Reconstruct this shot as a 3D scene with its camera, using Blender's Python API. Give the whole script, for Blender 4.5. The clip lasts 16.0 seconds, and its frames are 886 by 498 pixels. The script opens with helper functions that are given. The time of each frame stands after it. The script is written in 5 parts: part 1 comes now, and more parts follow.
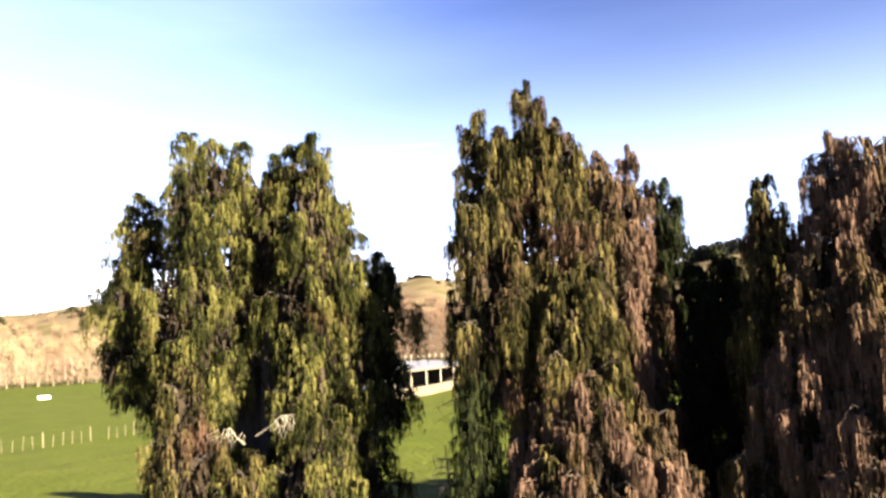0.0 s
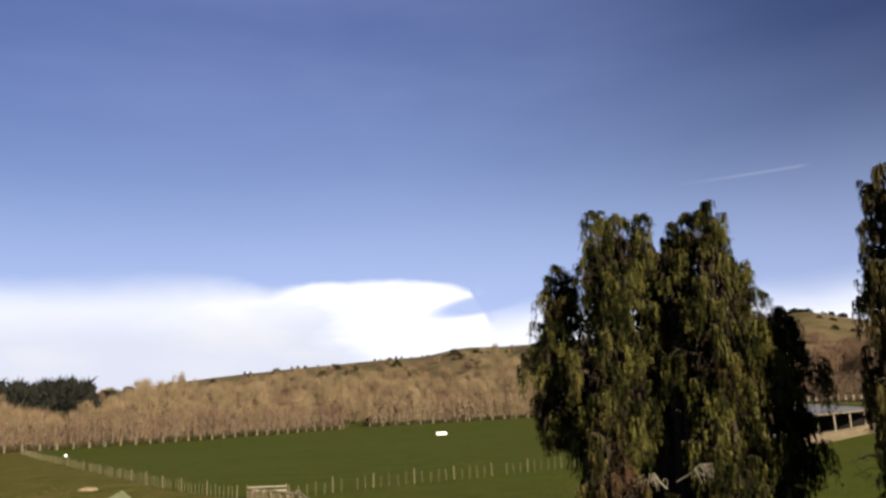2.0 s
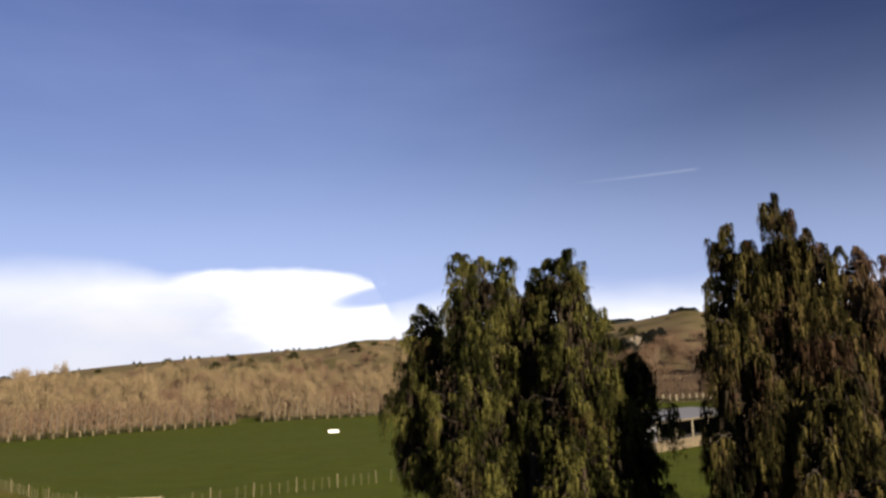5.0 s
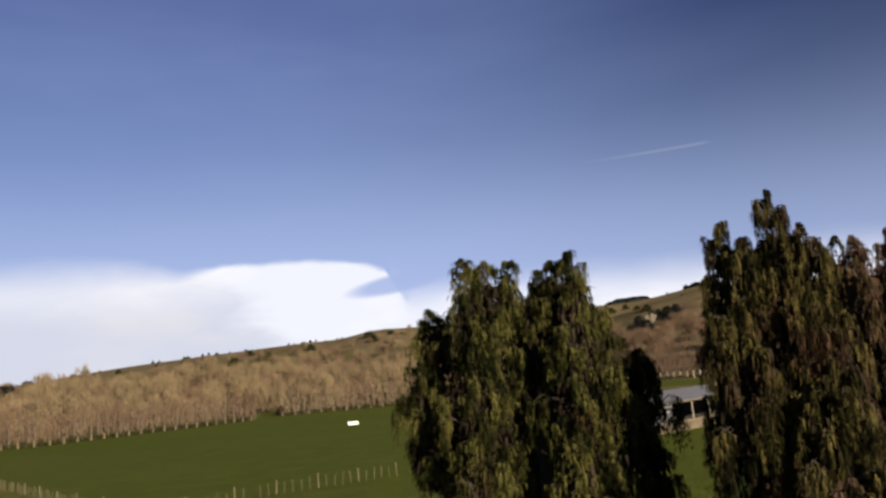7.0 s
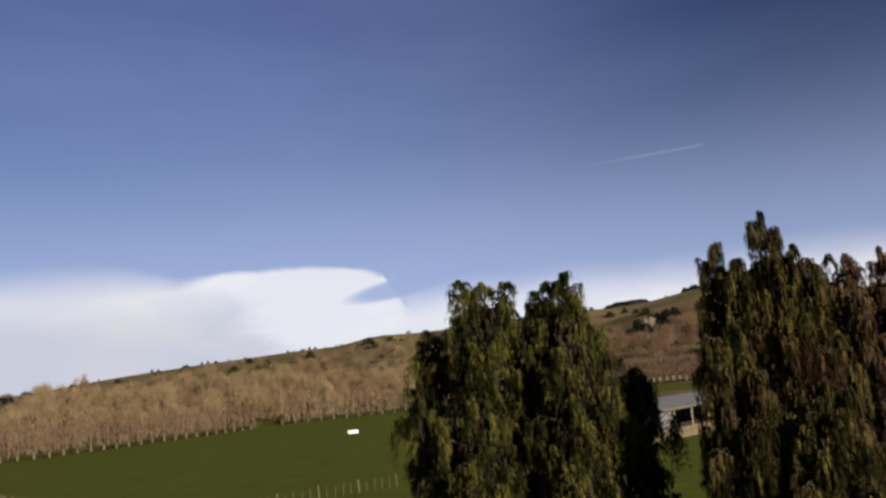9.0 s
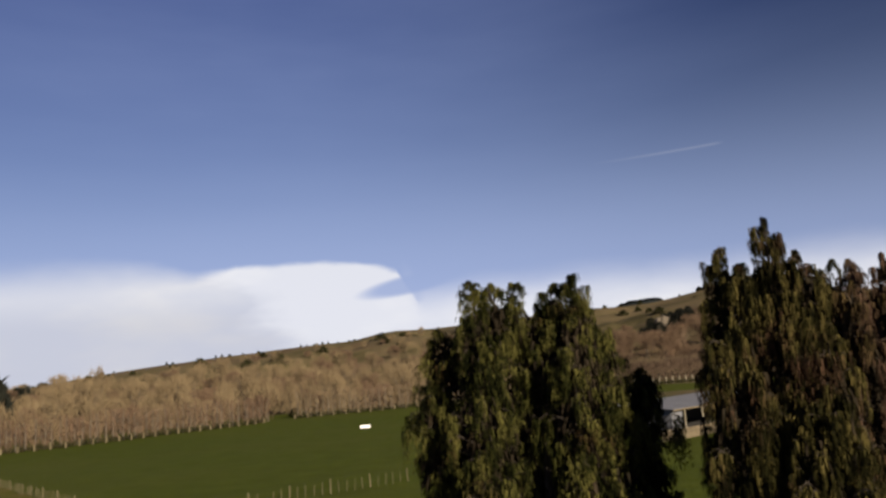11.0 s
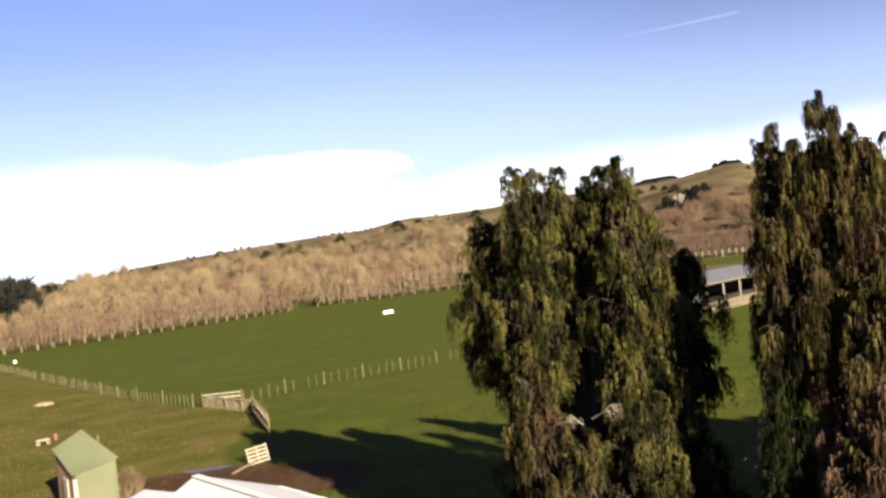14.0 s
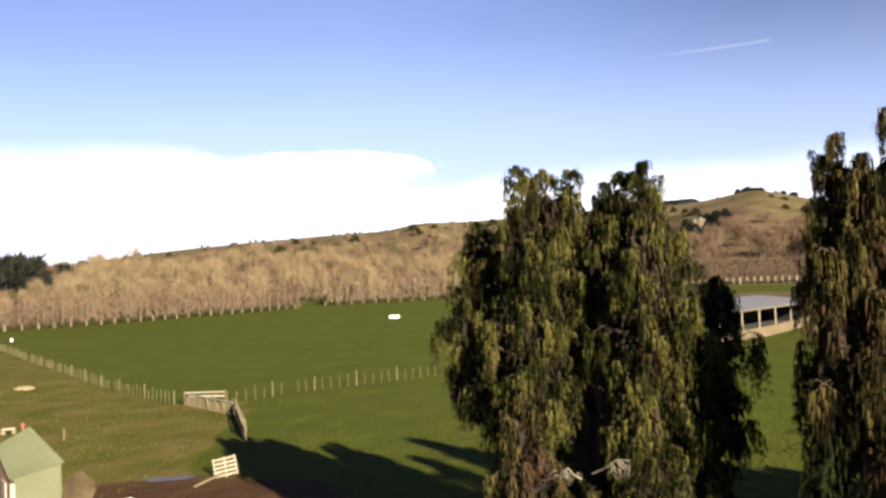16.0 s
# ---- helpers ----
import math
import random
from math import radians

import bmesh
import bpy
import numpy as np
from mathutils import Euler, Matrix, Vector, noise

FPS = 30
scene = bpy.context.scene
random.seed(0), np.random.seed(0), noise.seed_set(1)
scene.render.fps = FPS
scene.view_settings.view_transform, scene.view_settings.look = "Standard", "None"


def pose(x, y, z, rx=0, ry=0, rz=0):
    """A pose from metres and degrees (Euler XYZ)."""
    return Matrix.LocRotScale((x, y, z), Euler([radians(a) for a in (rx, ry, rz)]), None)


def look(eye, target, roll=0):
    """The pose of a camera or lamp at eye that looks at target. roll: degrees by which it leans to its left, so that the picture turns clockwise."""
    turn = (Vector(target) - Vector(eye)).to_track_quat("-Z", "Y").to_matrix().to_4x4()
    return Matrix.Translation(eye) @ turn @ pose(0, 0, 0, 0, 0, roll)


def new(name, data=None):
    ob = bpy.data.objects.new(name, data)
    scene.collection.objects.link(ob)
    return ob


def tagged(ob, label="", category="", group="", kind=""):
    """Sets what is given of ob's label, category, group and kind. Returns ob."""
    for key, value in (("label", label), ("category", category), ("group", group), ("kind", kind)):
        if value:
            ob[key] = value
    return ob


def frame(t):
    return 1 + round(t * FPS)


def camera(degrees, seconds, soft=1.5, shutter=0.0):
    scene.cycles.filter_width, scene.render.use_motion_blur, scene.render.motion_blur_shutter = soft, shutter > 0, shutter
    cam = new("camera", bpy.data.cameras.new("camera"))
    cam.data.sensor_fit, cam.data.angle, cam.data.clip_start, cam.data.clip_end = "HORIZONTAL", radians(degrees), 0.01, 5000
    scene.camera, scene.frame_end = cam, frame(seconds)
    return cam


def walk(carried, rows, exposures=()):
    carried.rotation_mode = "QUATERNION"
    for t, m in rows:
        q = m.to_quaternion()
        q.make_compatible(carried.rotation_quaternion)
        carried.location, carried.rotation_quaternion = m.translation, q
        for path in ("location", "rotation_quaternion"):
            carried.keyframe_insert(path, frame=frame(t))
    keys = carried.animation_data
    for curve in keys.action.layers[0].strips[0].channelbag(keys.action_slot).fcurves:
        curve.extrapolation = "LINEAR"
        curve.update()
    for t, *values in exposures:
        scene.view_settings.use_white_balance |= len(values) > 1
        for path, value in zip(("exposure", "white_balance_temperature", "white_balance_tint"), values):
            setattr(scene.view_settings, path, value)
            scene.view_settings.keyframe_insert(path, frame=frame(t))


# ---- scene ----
# camera and walk
cam = camera(58.0, 16.0, soft=2.8)
PATH = [
    (0, (1.135, 0.890, 5.100), (1.974, 2.690, 5.333), -3.04),
    (0.5, (0.780, 0.672, 5.241), (1.548, 2.501, 5.497), -4.31),
    (0.7, (0.505, 0.512, 5.274), (1.123, 2.387, 5.598), -4.20),
    (1, (0.092, 0.271, 5.324), (0.466, 2.211, 5.637), -4.16),
    (1.3, (-0.168, -0.308, 5.323), (-0.038, 1.659, 5.663), -4.76),
    (1.5, (-0.341, -0.694, 5.322), (-0.270, 1.268, 5.705), -6.78),
    (2, (-0.237, -0.917, 5.400), (-0.250, 1.048, 5.774), -2.62),
    (2.3, (-0.197, -0.688, 5.566), (-0.103, 1.285, 5.883), -3.20),
    (2.5, (-0.169, -0.535, 5.676), (0.025, 1.434, 5.970), -4.23),
    (3, (0.052, -0.568, 5.860), (0.301, 1.383, 6.225), -3.88),
    (3.5, (0.112, -0.741, 6.097), (0.356, 1.229, 6.346), -3.99),
    (4, (0.277, -0.970, 6.242), (0.513, 0.997, 6.517), -2.46),
    (4.2, (0.374, -0.989, 6.279), (0.607, 0.970, 6.604), -2.28),
    (6.3, (0.862, -1.226, 6.841), (1.076, 0.732, 7.188), -2.52),
    (6.5, (0.817, -1.378, 6.792), (1.020, 0.592, 7.076), -3.62),
    (7, (0.855, -1.574, 6.935), (1.052, 0.392, 7.244), -4.67),
    (7.5, (1.029, -1.501, 7.144), (1.245, 0.467, 7.432), -2.08),
    (8, (1.022, -1.619, 7.198), (1.232, 0.350, 7.480), -1.95),
    (8.2, (1.020, -1.592, 7.313), (1.231, 0.377, 7.594), -4.40),
    (8.5, (1.019, -1.550, 7.485), (1.232, 0.400, 7.878), -6.56),
    (9, (0.903, -1.782, 7.317), (1.105, 0.182, 7.638), -5.32),
    (9.2, (0.863, -1.938, 7.157), (1.051, 0.036, 7.418), -3.82),
    (11.3, (0.952, -2.334, 7.470), (1.113, -0.370, 7.816), -4.87),
    (11.5, (1.037, -2.348, 7.643), (1.214, -0.402, 8.068), -5.61),
    (11.8, (0.905, -2.830, 7.360), (1.069, -0.860, 7.669), -4.23),
    (12, (0.817, -3.151, 7.170), (0.982, -1.169, 7.385), -3.25),
    (12.3, (0.733, -3.220, 7.257), (0.902, -1.229, 7.335), 0.46),
    (12.5, (0.677, -3.267, 7.315), (0.850, -1.275, 7.289), -0.06),
    (12.7, (0.597, -3.121, 7.325), (0.777, -1.130, 7.267), -3.34),
    (13, (0.479, -2.897, 7.339), (0.668, -0.906, 7.361), -5.73),
    (13.2, (0.429, -2.718, 7.357), (0.630, -0.730, 7.428), -5.24),
    (13.5, (0.353, -2.451, 7.384), (0.530, -0.460, 7.456), -5.98),
    (14, (0.257, -2.093, 7.489), (0.366, -0.096, 7.523), -6.40),
    (14.5, (0.396, -1.507, 7.638), (0.489, 0.491, 7.661), -6.32),
    (15, (0.590, -0.722, 7.596), (0.679, 1.275, 7.668), -4.61),
    (15.5, (0.801, 0.052, 7.623), (0.885, 2.050, 7.666), -3.34),
    (16, (0.980, 0.847, 7.528), (1.052, 2.845, 7.582), -2.30),
]
EXPOSURES = [(0, 3.75), (0.5, 3.5), (1.0, 2.74), (1.5, 2.14), (2.0, 1.53), (2.3, 1.38), (2.5, 1.44), (3.0, 1.5), (4.2, 1.6), (6.5, 1.38), (7.0, 1.33), (7.5, 1.31), (8.0, 1.46), (9.0, 1.13), (11.5, 1.09), (11.8, 1.07), (12.0, 1.25), (12.5, 1.86), (13.0, 2.24), (14.0, 2.32), (16.0, 2.26)]
walk(cam, [(t, look(eye, target, roll)) for t, eye, target, roll in PATH], EXPOSURES)

# world, sun
SUN_AZ, SUN_EL = 151.8, 21.0
world = bpy.data.worlds.new("sky")
scene.world = world
world.use_nodes = True
wn = world.node_tree.nodes
wl = world.node_tree.links
wn.clear()


def wmath(op, a, b=None, c=None):
    n = wn.new("ShaderNodeMath")
    n.operation = op
    for k, v in enumerate((a, b, c)):
        if v is None:
            continue
        if isinstance(v, (int, float)):
            n.inputs[k].default_value = v
        else:
            wl.new(v, n.inputs[k])
    return n.outputs[0]


def wstep(v, lo, hi):
    n = wn.new("ShaderNodeMapRange")
    n.interpolation_type = "SMOOTHSTEP"
    wl.new(v, n.inputs[0])
    for k, x in ((1, lo), (2, hi)):
        if isinstance(x, (int, float)):
            n.inputs[k].default_value = x
        else:
            wl.new(x, n.inputs[k])
    return n.outputs[0]


def wmix(f, a, b):
    n = wn.new("ShaderNodeMix")
    n.data_type = "RGBA"
    for k, v in ((0, f), (6, a), (7, b)):
        if isinstance(v, (int, float, tuple)):
            n.inputs[k].default_value = v
        else:
            wl.new(v, n.inputs[k])
    return n.outputs[2]


def build_world():
    sky = wn.new("ShaderNodeTexSky")
    sky.sky_type, sky.sun_disc = "NISHITA", False
    sky.sun_elevation, sky.sun_rotation = radians(SUN_EL), radians(SUN_AZ)
    sky.air_density, sky.dust_density, sky.ozone_density = 1.0, 0.25, 2.5
    co = wn.new("ShaderNodeTexCoord")
    sep = wn.new("ShaderNodeSeparateXYZ")
    wl.new(co.outputs["Generated"], sep.inputs[0])
    x, y, z = sep.outputs
    az = wmath("MULTIPLY", wmath("ARCTAN2", x, y), 180 / math.pi)
    el = wmath("MULTIPLY", wmath("ARCSINE", z), 180 / math.pi)
    # cloud coordinates: azimuth and elevation in degrees
    comb = wn.new("ShaderNodeCombineXYZ")
    wl.new(az, comb.inputs[0])
    wl.new(wmath("MULTIPLY", el, 2.6), comb.inputs[1])

    def wnoise(scale, detail, dx=0.0):
        n = wn.new("ShaderNodeTexNoise")
        m = wn.new("ShaderNodeMapping")
        m.inputs["Location"].default_value = (dx, dx * 0.7, 0)
        wl.new(comb.outputs[0], m.inputs[0])
        wl.new(m.outputs[0], n.inputs["Vector"])
        n.inputs["Scale"].default_value, n.inputs["Detail"].default_value = scale, detail
        return n.outputs["Fac"]

    # bank of cloud with an anvil tip that points right
    curve = wn.new("ShaderNodeFloatCurve")
    pts = curve.mapping.curves[0].points
    prof = [(-180, 0), (-100, 0.5), (-60, 6), (-25, 8.1), (-16.4, 8.5), (-12.8, 8.0), (-9.8, 8.6), (-5, 8.7), (-1, 8.4), (1.9, 7.6), (2.4, 5.4), (6, 5.3), (14, 5.5), (22, 5.2), (30, 5.7), (55, 4), (90, 0.5), (180, 0)]
    pts[0].location, pts[1].location = ((prof[0][0] + 180) / 360, prof[0][1] / 12), ((prof[-1][0] + 180) / 360, prof[-1][1] / 12)
    for a, e in prof[1:-1]:
        pts.new((a + 180) / 360, e / 12)
    for p in pts:
        p.handle_type = "VECTOR"
    curve.mapping.update()
    wl.new(wmath("DIVIDE", wmath("ADD", az, 180.0), 360.0), curve.inputs["Value"])
    top = wmath("ADD", wmath("MULTIPLY", curve.outputs[0], 12.0), wmath("MULTIPLY", wmath("SUBTRACT", wnoise(0.22, 4), 0.5), 0.9))
    gap = wmath("SUBTRACT", top, el)
    right = wstep(az, 1.5, 3.5)
    wide = wmath("ADD", 0.25, wmath("MULTIPLY", wmath("SUBTRACT", 1.0, wstep(az, -20.0, -9.0)), 1.3))
    sharp = wstep(gap, wmath("MULTIPLY", wide, -1.0), wide)
    softer = wmath("MULTIPLY", wstep(gap, -2.2, 1.4), 0.92)
    pick = wn.new("ShaderNodeMix")
    wl.new(right, pick.inputs[0])
    wl.new(sharp, pick.inputs[2])
    wl.new(softer, pick.inputs[3])
    bank = pick.outputs[0]
    # the hollow below the tip
    hx = wmath("DIVIDE", wmath("SUBTRACT", az, 2.6), 4.0)
    hy = wmath("DIVIDE", wmath("SUBTRACT", el, wmath("ADD", 6.35, wmath("MULTIPLY", az, 0.16))), 0.72)
    hollow = wmath("SUBTRACT", 1.0, wstep(wmath("ADD", wmath("MULTIPLY", hx, hx), wmath("MULTIPLY", hy, hy)), 0.35, 1.35))
    bank = wmath("MULTIPLY", bank, wmath("SUBTRACT", 1.0, wmath("MULTIPLY", hollow, 0.9)))
    thin = wstep(wnoise(0.09, 5, 31.0), 0.42, 0.75)
    streak = wn.new("ShaderNodeTexNoise")
    turn = wn.new("ShaderNodeMapping")
    turn.inputs["Rotation"].default_value, turn.inputs["Scale"].default_value = (0, 0, radians(-38)), (0.5, 1.3, 1)
    wl.new(comb.outputs[0], turn.inputs[0])
    wl.new(turn.outputs[0], streak.inputs["Vector"])
    streak.inputs["Scale"].default_value, streak.inputs["Detail"].default_value = 0.035, 5.0
    high = wmath("MULTIPLY", wmath("MULTIPLY", wstep(az, -55.0, -8.0), wmath("SUBTRACT", 1.0, wstep(az, 8.0, 36.0))), wmath("ADD", 0.4, wnoise(0.045, 5, 77.0)))
    wisp = wmath("ADD", wmath("MULTIPLY", high, 0.19), wmath("MULTIPLY", wstep(streak.outputs["Fac"], 0.25, 0.9), 0.16))
    fade = wmath("SUBTRACT", 1.0, wstep(el, 6.0, 34.0))
    away = wmath("SUBTRACT", 1.0, wmath("MULTIPLY", wstep(wmath("ABSOLUTE", az), 45.0, 110.0), 0.75))
    haze = wmath("MULTIPLY", wmath("POWER", 2.718, wmath("MULTIPLY", wmath("POWER", wmath("DIVIDE", wmath("SUBTRACT", wmath("MAXIMUM", el, 5.0), 5.0), 9.0), 1.7), -1.0)), wmath("MULTIPLY", away, 0.90))
    high_veil = wmath("MULTIPLY", wmath("MULTIPLY", fade, away), 0.27)
    # a broken, greyer patch low in the bank
    edge = wmath("SUBTRACT", az, wmath("SUBTRACT", -2.0, wmath("MULTIPLY", el, 1.15)))
    core = wstep(wmath("ADD", edge, wmath("MULTIPLY", wmath("SUBTRACT", wnoise(0.16, 4, 53.0), 0.5), 9.0)), -3.0, 2.0)
    upper = wstep(el, 4.6, 7.4)
    bright = wmath("ADD", wmath("MULTIPLY", wmath("MAXIMUM", core, wmath("MULTIPLY", upper, 0.55)), 0.62), 0.38)
    # vapour trail
    line = wmath("SUBTRACT", el, wmath("ADD", 14.0, wmath("MULTIPLY", wmath("SUBTRACT", az, 17.0), 0.02)))
    trail = wmath("MULTIPLY", wmath("SUBTRACT", 1.0, wstep(wmath("ABSOLUTE", line), 0.02, 0.13)), wmath("MULTIPLY", wstep(az, 15.5, 22.0), wmath("SUBTRACT", 1.0, wstep(az, 24.5, 25.4))))
    tint = wn.new("ShaderNodeMix")
    tint.data_type, tint.blend_type = "RGBA", "MULTIPLY"
    tint.inputs[0].default_value = 1.0
    wl.new(sky.outputs[0], tint.inputs[6])
    deep = wmix(wstep(el, 4.0, 38.0), (0.333, 0.362, 0.499, 1), (0.148, 0.200, 0.500, 1))
    wl.new(wmix(wstep(el, 30.0, 75.0), deep, (0.050, 0.054, 0.073, 1)), tint.inputs[7])
    east = wmath("MULTIPLY", wstep(az, -10.0, 45.0), wmath("SUBTRACT", 1.0, wstep(az, 90.0, 170.0)))
    thinner = wmath("SUBTRACT", 1.0, wmath("MULTIPLY", east, 0.72))
    blue = wmix(wmath("MULTIPLY", east, 0.52), tint.outputs[2], (0.0, 0.0, 0.0, 1))
    veil = wmath("MULTIPLY", wmath("MAXIMUM", wisp, wmath("MULTIPLY", high_veil, 0.62)), thinner)
    clear = wmath("MULTIPLY", wmath("SUBTRACT", 1.0, veil), wmath("SUBTRACT", 1.0, wmath("MULTIPLY", haze, wmath("SUBTRACT", 1.0, wmath("MULTIPLY", east, 0.22)))))
    col = wmix(wmath("SUBTRACT", 1.0, clear), blue, CLOUD_THIN)
    col = wmix(wmath("MULTIPLY", trail, 0.08), col, CLOUD)
    lit = wmix(bright, (4.380, 4.453, 5.110, 1), CLOUD)
    col = wmix(wmath("MULTIPLY", bank, wmath("ADD", 0.72, wmath("MULTIPLY", thin, 0.28))), col, lit)
    bg = wn.new("ShaderNodeBackground")
    bg.inputs["Strength"].default_value = 0.0515
    wl.new(col, bg.inputs[0])
    out = wn.new("ShaderNodeOutputWorld")
    wl.new(bg.outputs[0], out.inputs[0])


CLOUD, CLOUD_THIN = (8.468, 8.322, 8.395, 1), (3.350, 4.100, 6.500, 1)
build_world()
sun = new("sun", bpy.data.lights.new("sun", "SUN"))
sun.data.energy, sun.data.angle, sun.data.color = 5.0, radians(0.6), (1.0, 0.87, 0.68)
sd = Vector((math.sin(radians(SUN_AZ)) * math.cos(radians(SUN_EL)), math.cos(radians(SUN_AZ)) * math.cos(radians(SUN_EL)), math.sin(radians(SUN_EL))))
sun.matrix_world = look(sd * 50, (0, 0, 0))

# ---- materials ----
class Mat:
    """A node material built up step by step."""

    def __init__(self, name, rough=0.9, spec=0.2, metal=0.0):
        self.m = bpy.data.materials.new(name)
        self.m.use_nodes = True
        self.n, self.l = self.m.node_tree.nodes, self.m.node_tree.links
        self.b = self.n["Principled BSDF"]
        self.b.inputs["Roughness"].default_value = rough
        self.b.inputs["Specular IOR Level"].default_value = spec
        self.b.inputs["Metallic"].default_value = metal

    def put(self, v, socket):
        if isinstance(v, (int, float, tuple)):
            socket.default_value = v
        else:
            self.l.new(v, socket)

    def coord(self, kind="Object"):
        return self.n.new("ShaderNodeTexCoord").outputs[kind]

    def noise(self, scale, detail=4.0, vec=None, rough=0.55, stretch=None):
        v = vec if vec is not None else self.coord()
        if stretch:
            mp = self.n.new("ShaderNodeMapping")
            mp.inputs["Scale"].default_value = stretch
            self.l.new(v, mp.inputs[0])
            v = mp.outputs[0]
        t = self.n.new("ShaderNodeTexNoise")
        t.inputs["Scale"].default_value, t.inputs["Detail"].default_value, t.inputs["Roughness"].default_value = scale, detail, rough
        self.l.new(v, t.inputs["Vector"])
        return t.outputs["Fac"]

    def ramp(self, fac, *stops):
        r = self.n.new("ShaderNodeValToRGB")
        e = r.color_ramp.elements
        while len(e) < len(stops):
            e.new(0.5)
        for k, (p, c) in enumerate(stops):
            e[k].position, e[k].color = p, (*c, 1)
        self.l.new(fac, r.inputs[0])
        return r.outputs[0]

    def span(self, v, lo, hi, a=0.0, b=1.0):
        r = self.n.new("ShaderNodeMapRange")
        r.interpolation_type = "SMOOTHSTEP"
        self.l.new(v, r.inputs[0])
        for k, x in enumerate((lo, hi, a, b)):
            r.inputs[k + 1].default_value = x
        return r.outputs[0]

    def math(self, op, a, b):
        r = self.n.new("ShaderNodeMath")
        r.operation = op
        self.put(a, r.inputs[0]), self.put(b, r.inputs[1])
        return r.outputs[0]

    def mix(self, f, a, b, mode="MIX"):
        r = self.n.new("ShaderNodeMix")
        r.data_type, r.blend_type = "RGBA", mode
        for k, v in ((0, f), (6, a), (7, b)):
            self.put((*v, 1) if isinstance(v, tuple) and len(v) == 3 else v, r.inputs[k])
        return r.outputs[2]

    def attr(self, name):
        r = self.n.new("ShaderNodeAttribute")
        r.attribute_name = name
        return r.outputs["Fac"]

    def island(self):
        return self.n.new("ShaderNodeNewGeometry").outputs["Random Per Island"]

    def obj(self):
        return self.n.new("ShaderNodeObjectInfo").outputs["Random"]

    def color(self, c):
        self.put((*c, 1) if isinstance(c, tuple) else c, self.b.inputs["Base Color"])
        return self

    def bump(self, h, strength=0.4, dist=0.05):
        r = self.n.new("ShaderNodeBump")
        r.inputs["Strength"].default_value, r.inputs["Distance"].default_value = strength, dist
        self.l.new(h, r.inputs["Height"])
        self.l.new(r.outputs[0], self.b.inputs["Normal"])
        return self


def leaf_mat(name, dark, mid, light, brown, lo, hi, scale=0.55):
    """Conifer sprays: greens that vary from spray to spray, with brown, dying patches."""
    m = Mat(name, 0.85, 0.04)
    tuft = m.span(m.noise(2.6, 3.0, stretch=(1, 1, 0.45)), 0.36, 0.64)
    g = m.ramp(m.math("ADD", m.math("MULTIPLY", m.island(), 0.35), m.math("MULTIPLY", tuft, 0.65)), (0.08, dark), (0.45, mid), (0.92, light))
    patch = m.span(m.math("ADD", m.noise(scale, 3.0), m.math("MULTIPLY", m.math("SUBTRACT", m.island(), 0.5), 0.16)), lo, hi)
    m.color(m.mix(patch, g, m.mix(m.island(), brown, tuple(c * 0.55 for c in brown))))
    # thin foliage lets some light through
    m.b.inputs["Subsurface Weight"].default_value = 0.0
    return m.m


def wood_mat(name, a, b, scale=6.0):
    m = Mat(name, 0.9, 0.15)
    g = m.noise(scale, 5.0, stretch=(1, 1, 0.15))
    c = m.mix(m.math("MULTIPLY", m.obj(), 0.5), m.ramp(g, (0.3, a), (0.7, b)), tuple(x * 0.55 for x in a))
    return m.color(c).bump(g, 0.5, 0.02).m


# cypress ramps stretched to near black: lit tips and shaded hollows partly in colour
M_LEAF_GREEN = leaf_mat("leaf_green", (0.0017, 0.0023, 0.0005), (0.0141, 0.0153, 0.0033), (0.0821, 0.0745, 0.0199), (0.0532, 0.0312, 0.0131), 0.63, 0.75)
M_LEAF_MIXED = leaf_mat("leaf_mixed", (0.0019, 0.0020, 0.0005), (0.0152, 0.0139, 0.0038), (0.0765, 0.0610, 0.0190), (0.0750, 0.0415, 0.0250), 0.53, 0.68, 0.5)
M_LEAF_BROWN = leaf_mat("leaf_brown", (0.0026, 0.0023, 0.0007), (0.0218, 0.0160, 0.0058), (0.0830, 0.0570, 0.0225), (0.0930, 0.0560, 0.0370), 0.38, 0.55, 0.5)
# near-black leaves, used where shade is put into the foliage colour, and on bushes
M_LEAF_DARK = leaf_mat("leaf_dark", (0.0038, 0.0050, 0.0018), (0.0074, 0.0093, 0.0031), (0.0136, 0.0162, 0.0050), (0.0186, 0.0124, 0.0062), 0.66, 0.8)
# inner twigs, with the shade of the crown's hollows in their colour
M_THATCH = leaf_mat("dead_twigs_shaded", (0.010, 0.008, 0.005), (0.017, 0.013, 0.008), (0.026, 0.019, 0.012), (0.020, 0.014, 0.008), 0.5, 0.7)
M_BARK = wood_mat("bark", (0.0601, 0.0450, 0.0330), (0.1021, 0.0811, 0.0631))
# darker copy of the bark, with crown shade put into the limbs' colour
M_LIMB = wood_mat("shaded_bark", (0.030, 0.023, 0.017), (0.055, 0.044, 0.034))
M_YARD = wood_mat("tan_boards", (0.0930, 0.0713, 0.0434), (0.1364, 0.1085, 0.0713))
M_DEAD = wood_mat("dead_wood", (0.0854, 0.0682, 0.0512), (0.1281, 0.1081, 0.0825))
M_POST = wood_mat("weathered_timber", (0.095, 0.076, 0.043), (0.172, 0.140, 0.084))
M_RAIL = wood_mat("pale_timber", (0.2042, 0.1736, 0.1225), (0.2961, 0.2604, 0.1940))
M_TWIG = leaf_mat("bare_twigs", (0.1023, 0.0712, 0.0401), (0.1383, 0.1009, 0.0580), (0.1691, 0.1302, 0.0778), (0.1187, 0.0799, 0.0512), 0.50, 0.7, 0.05)
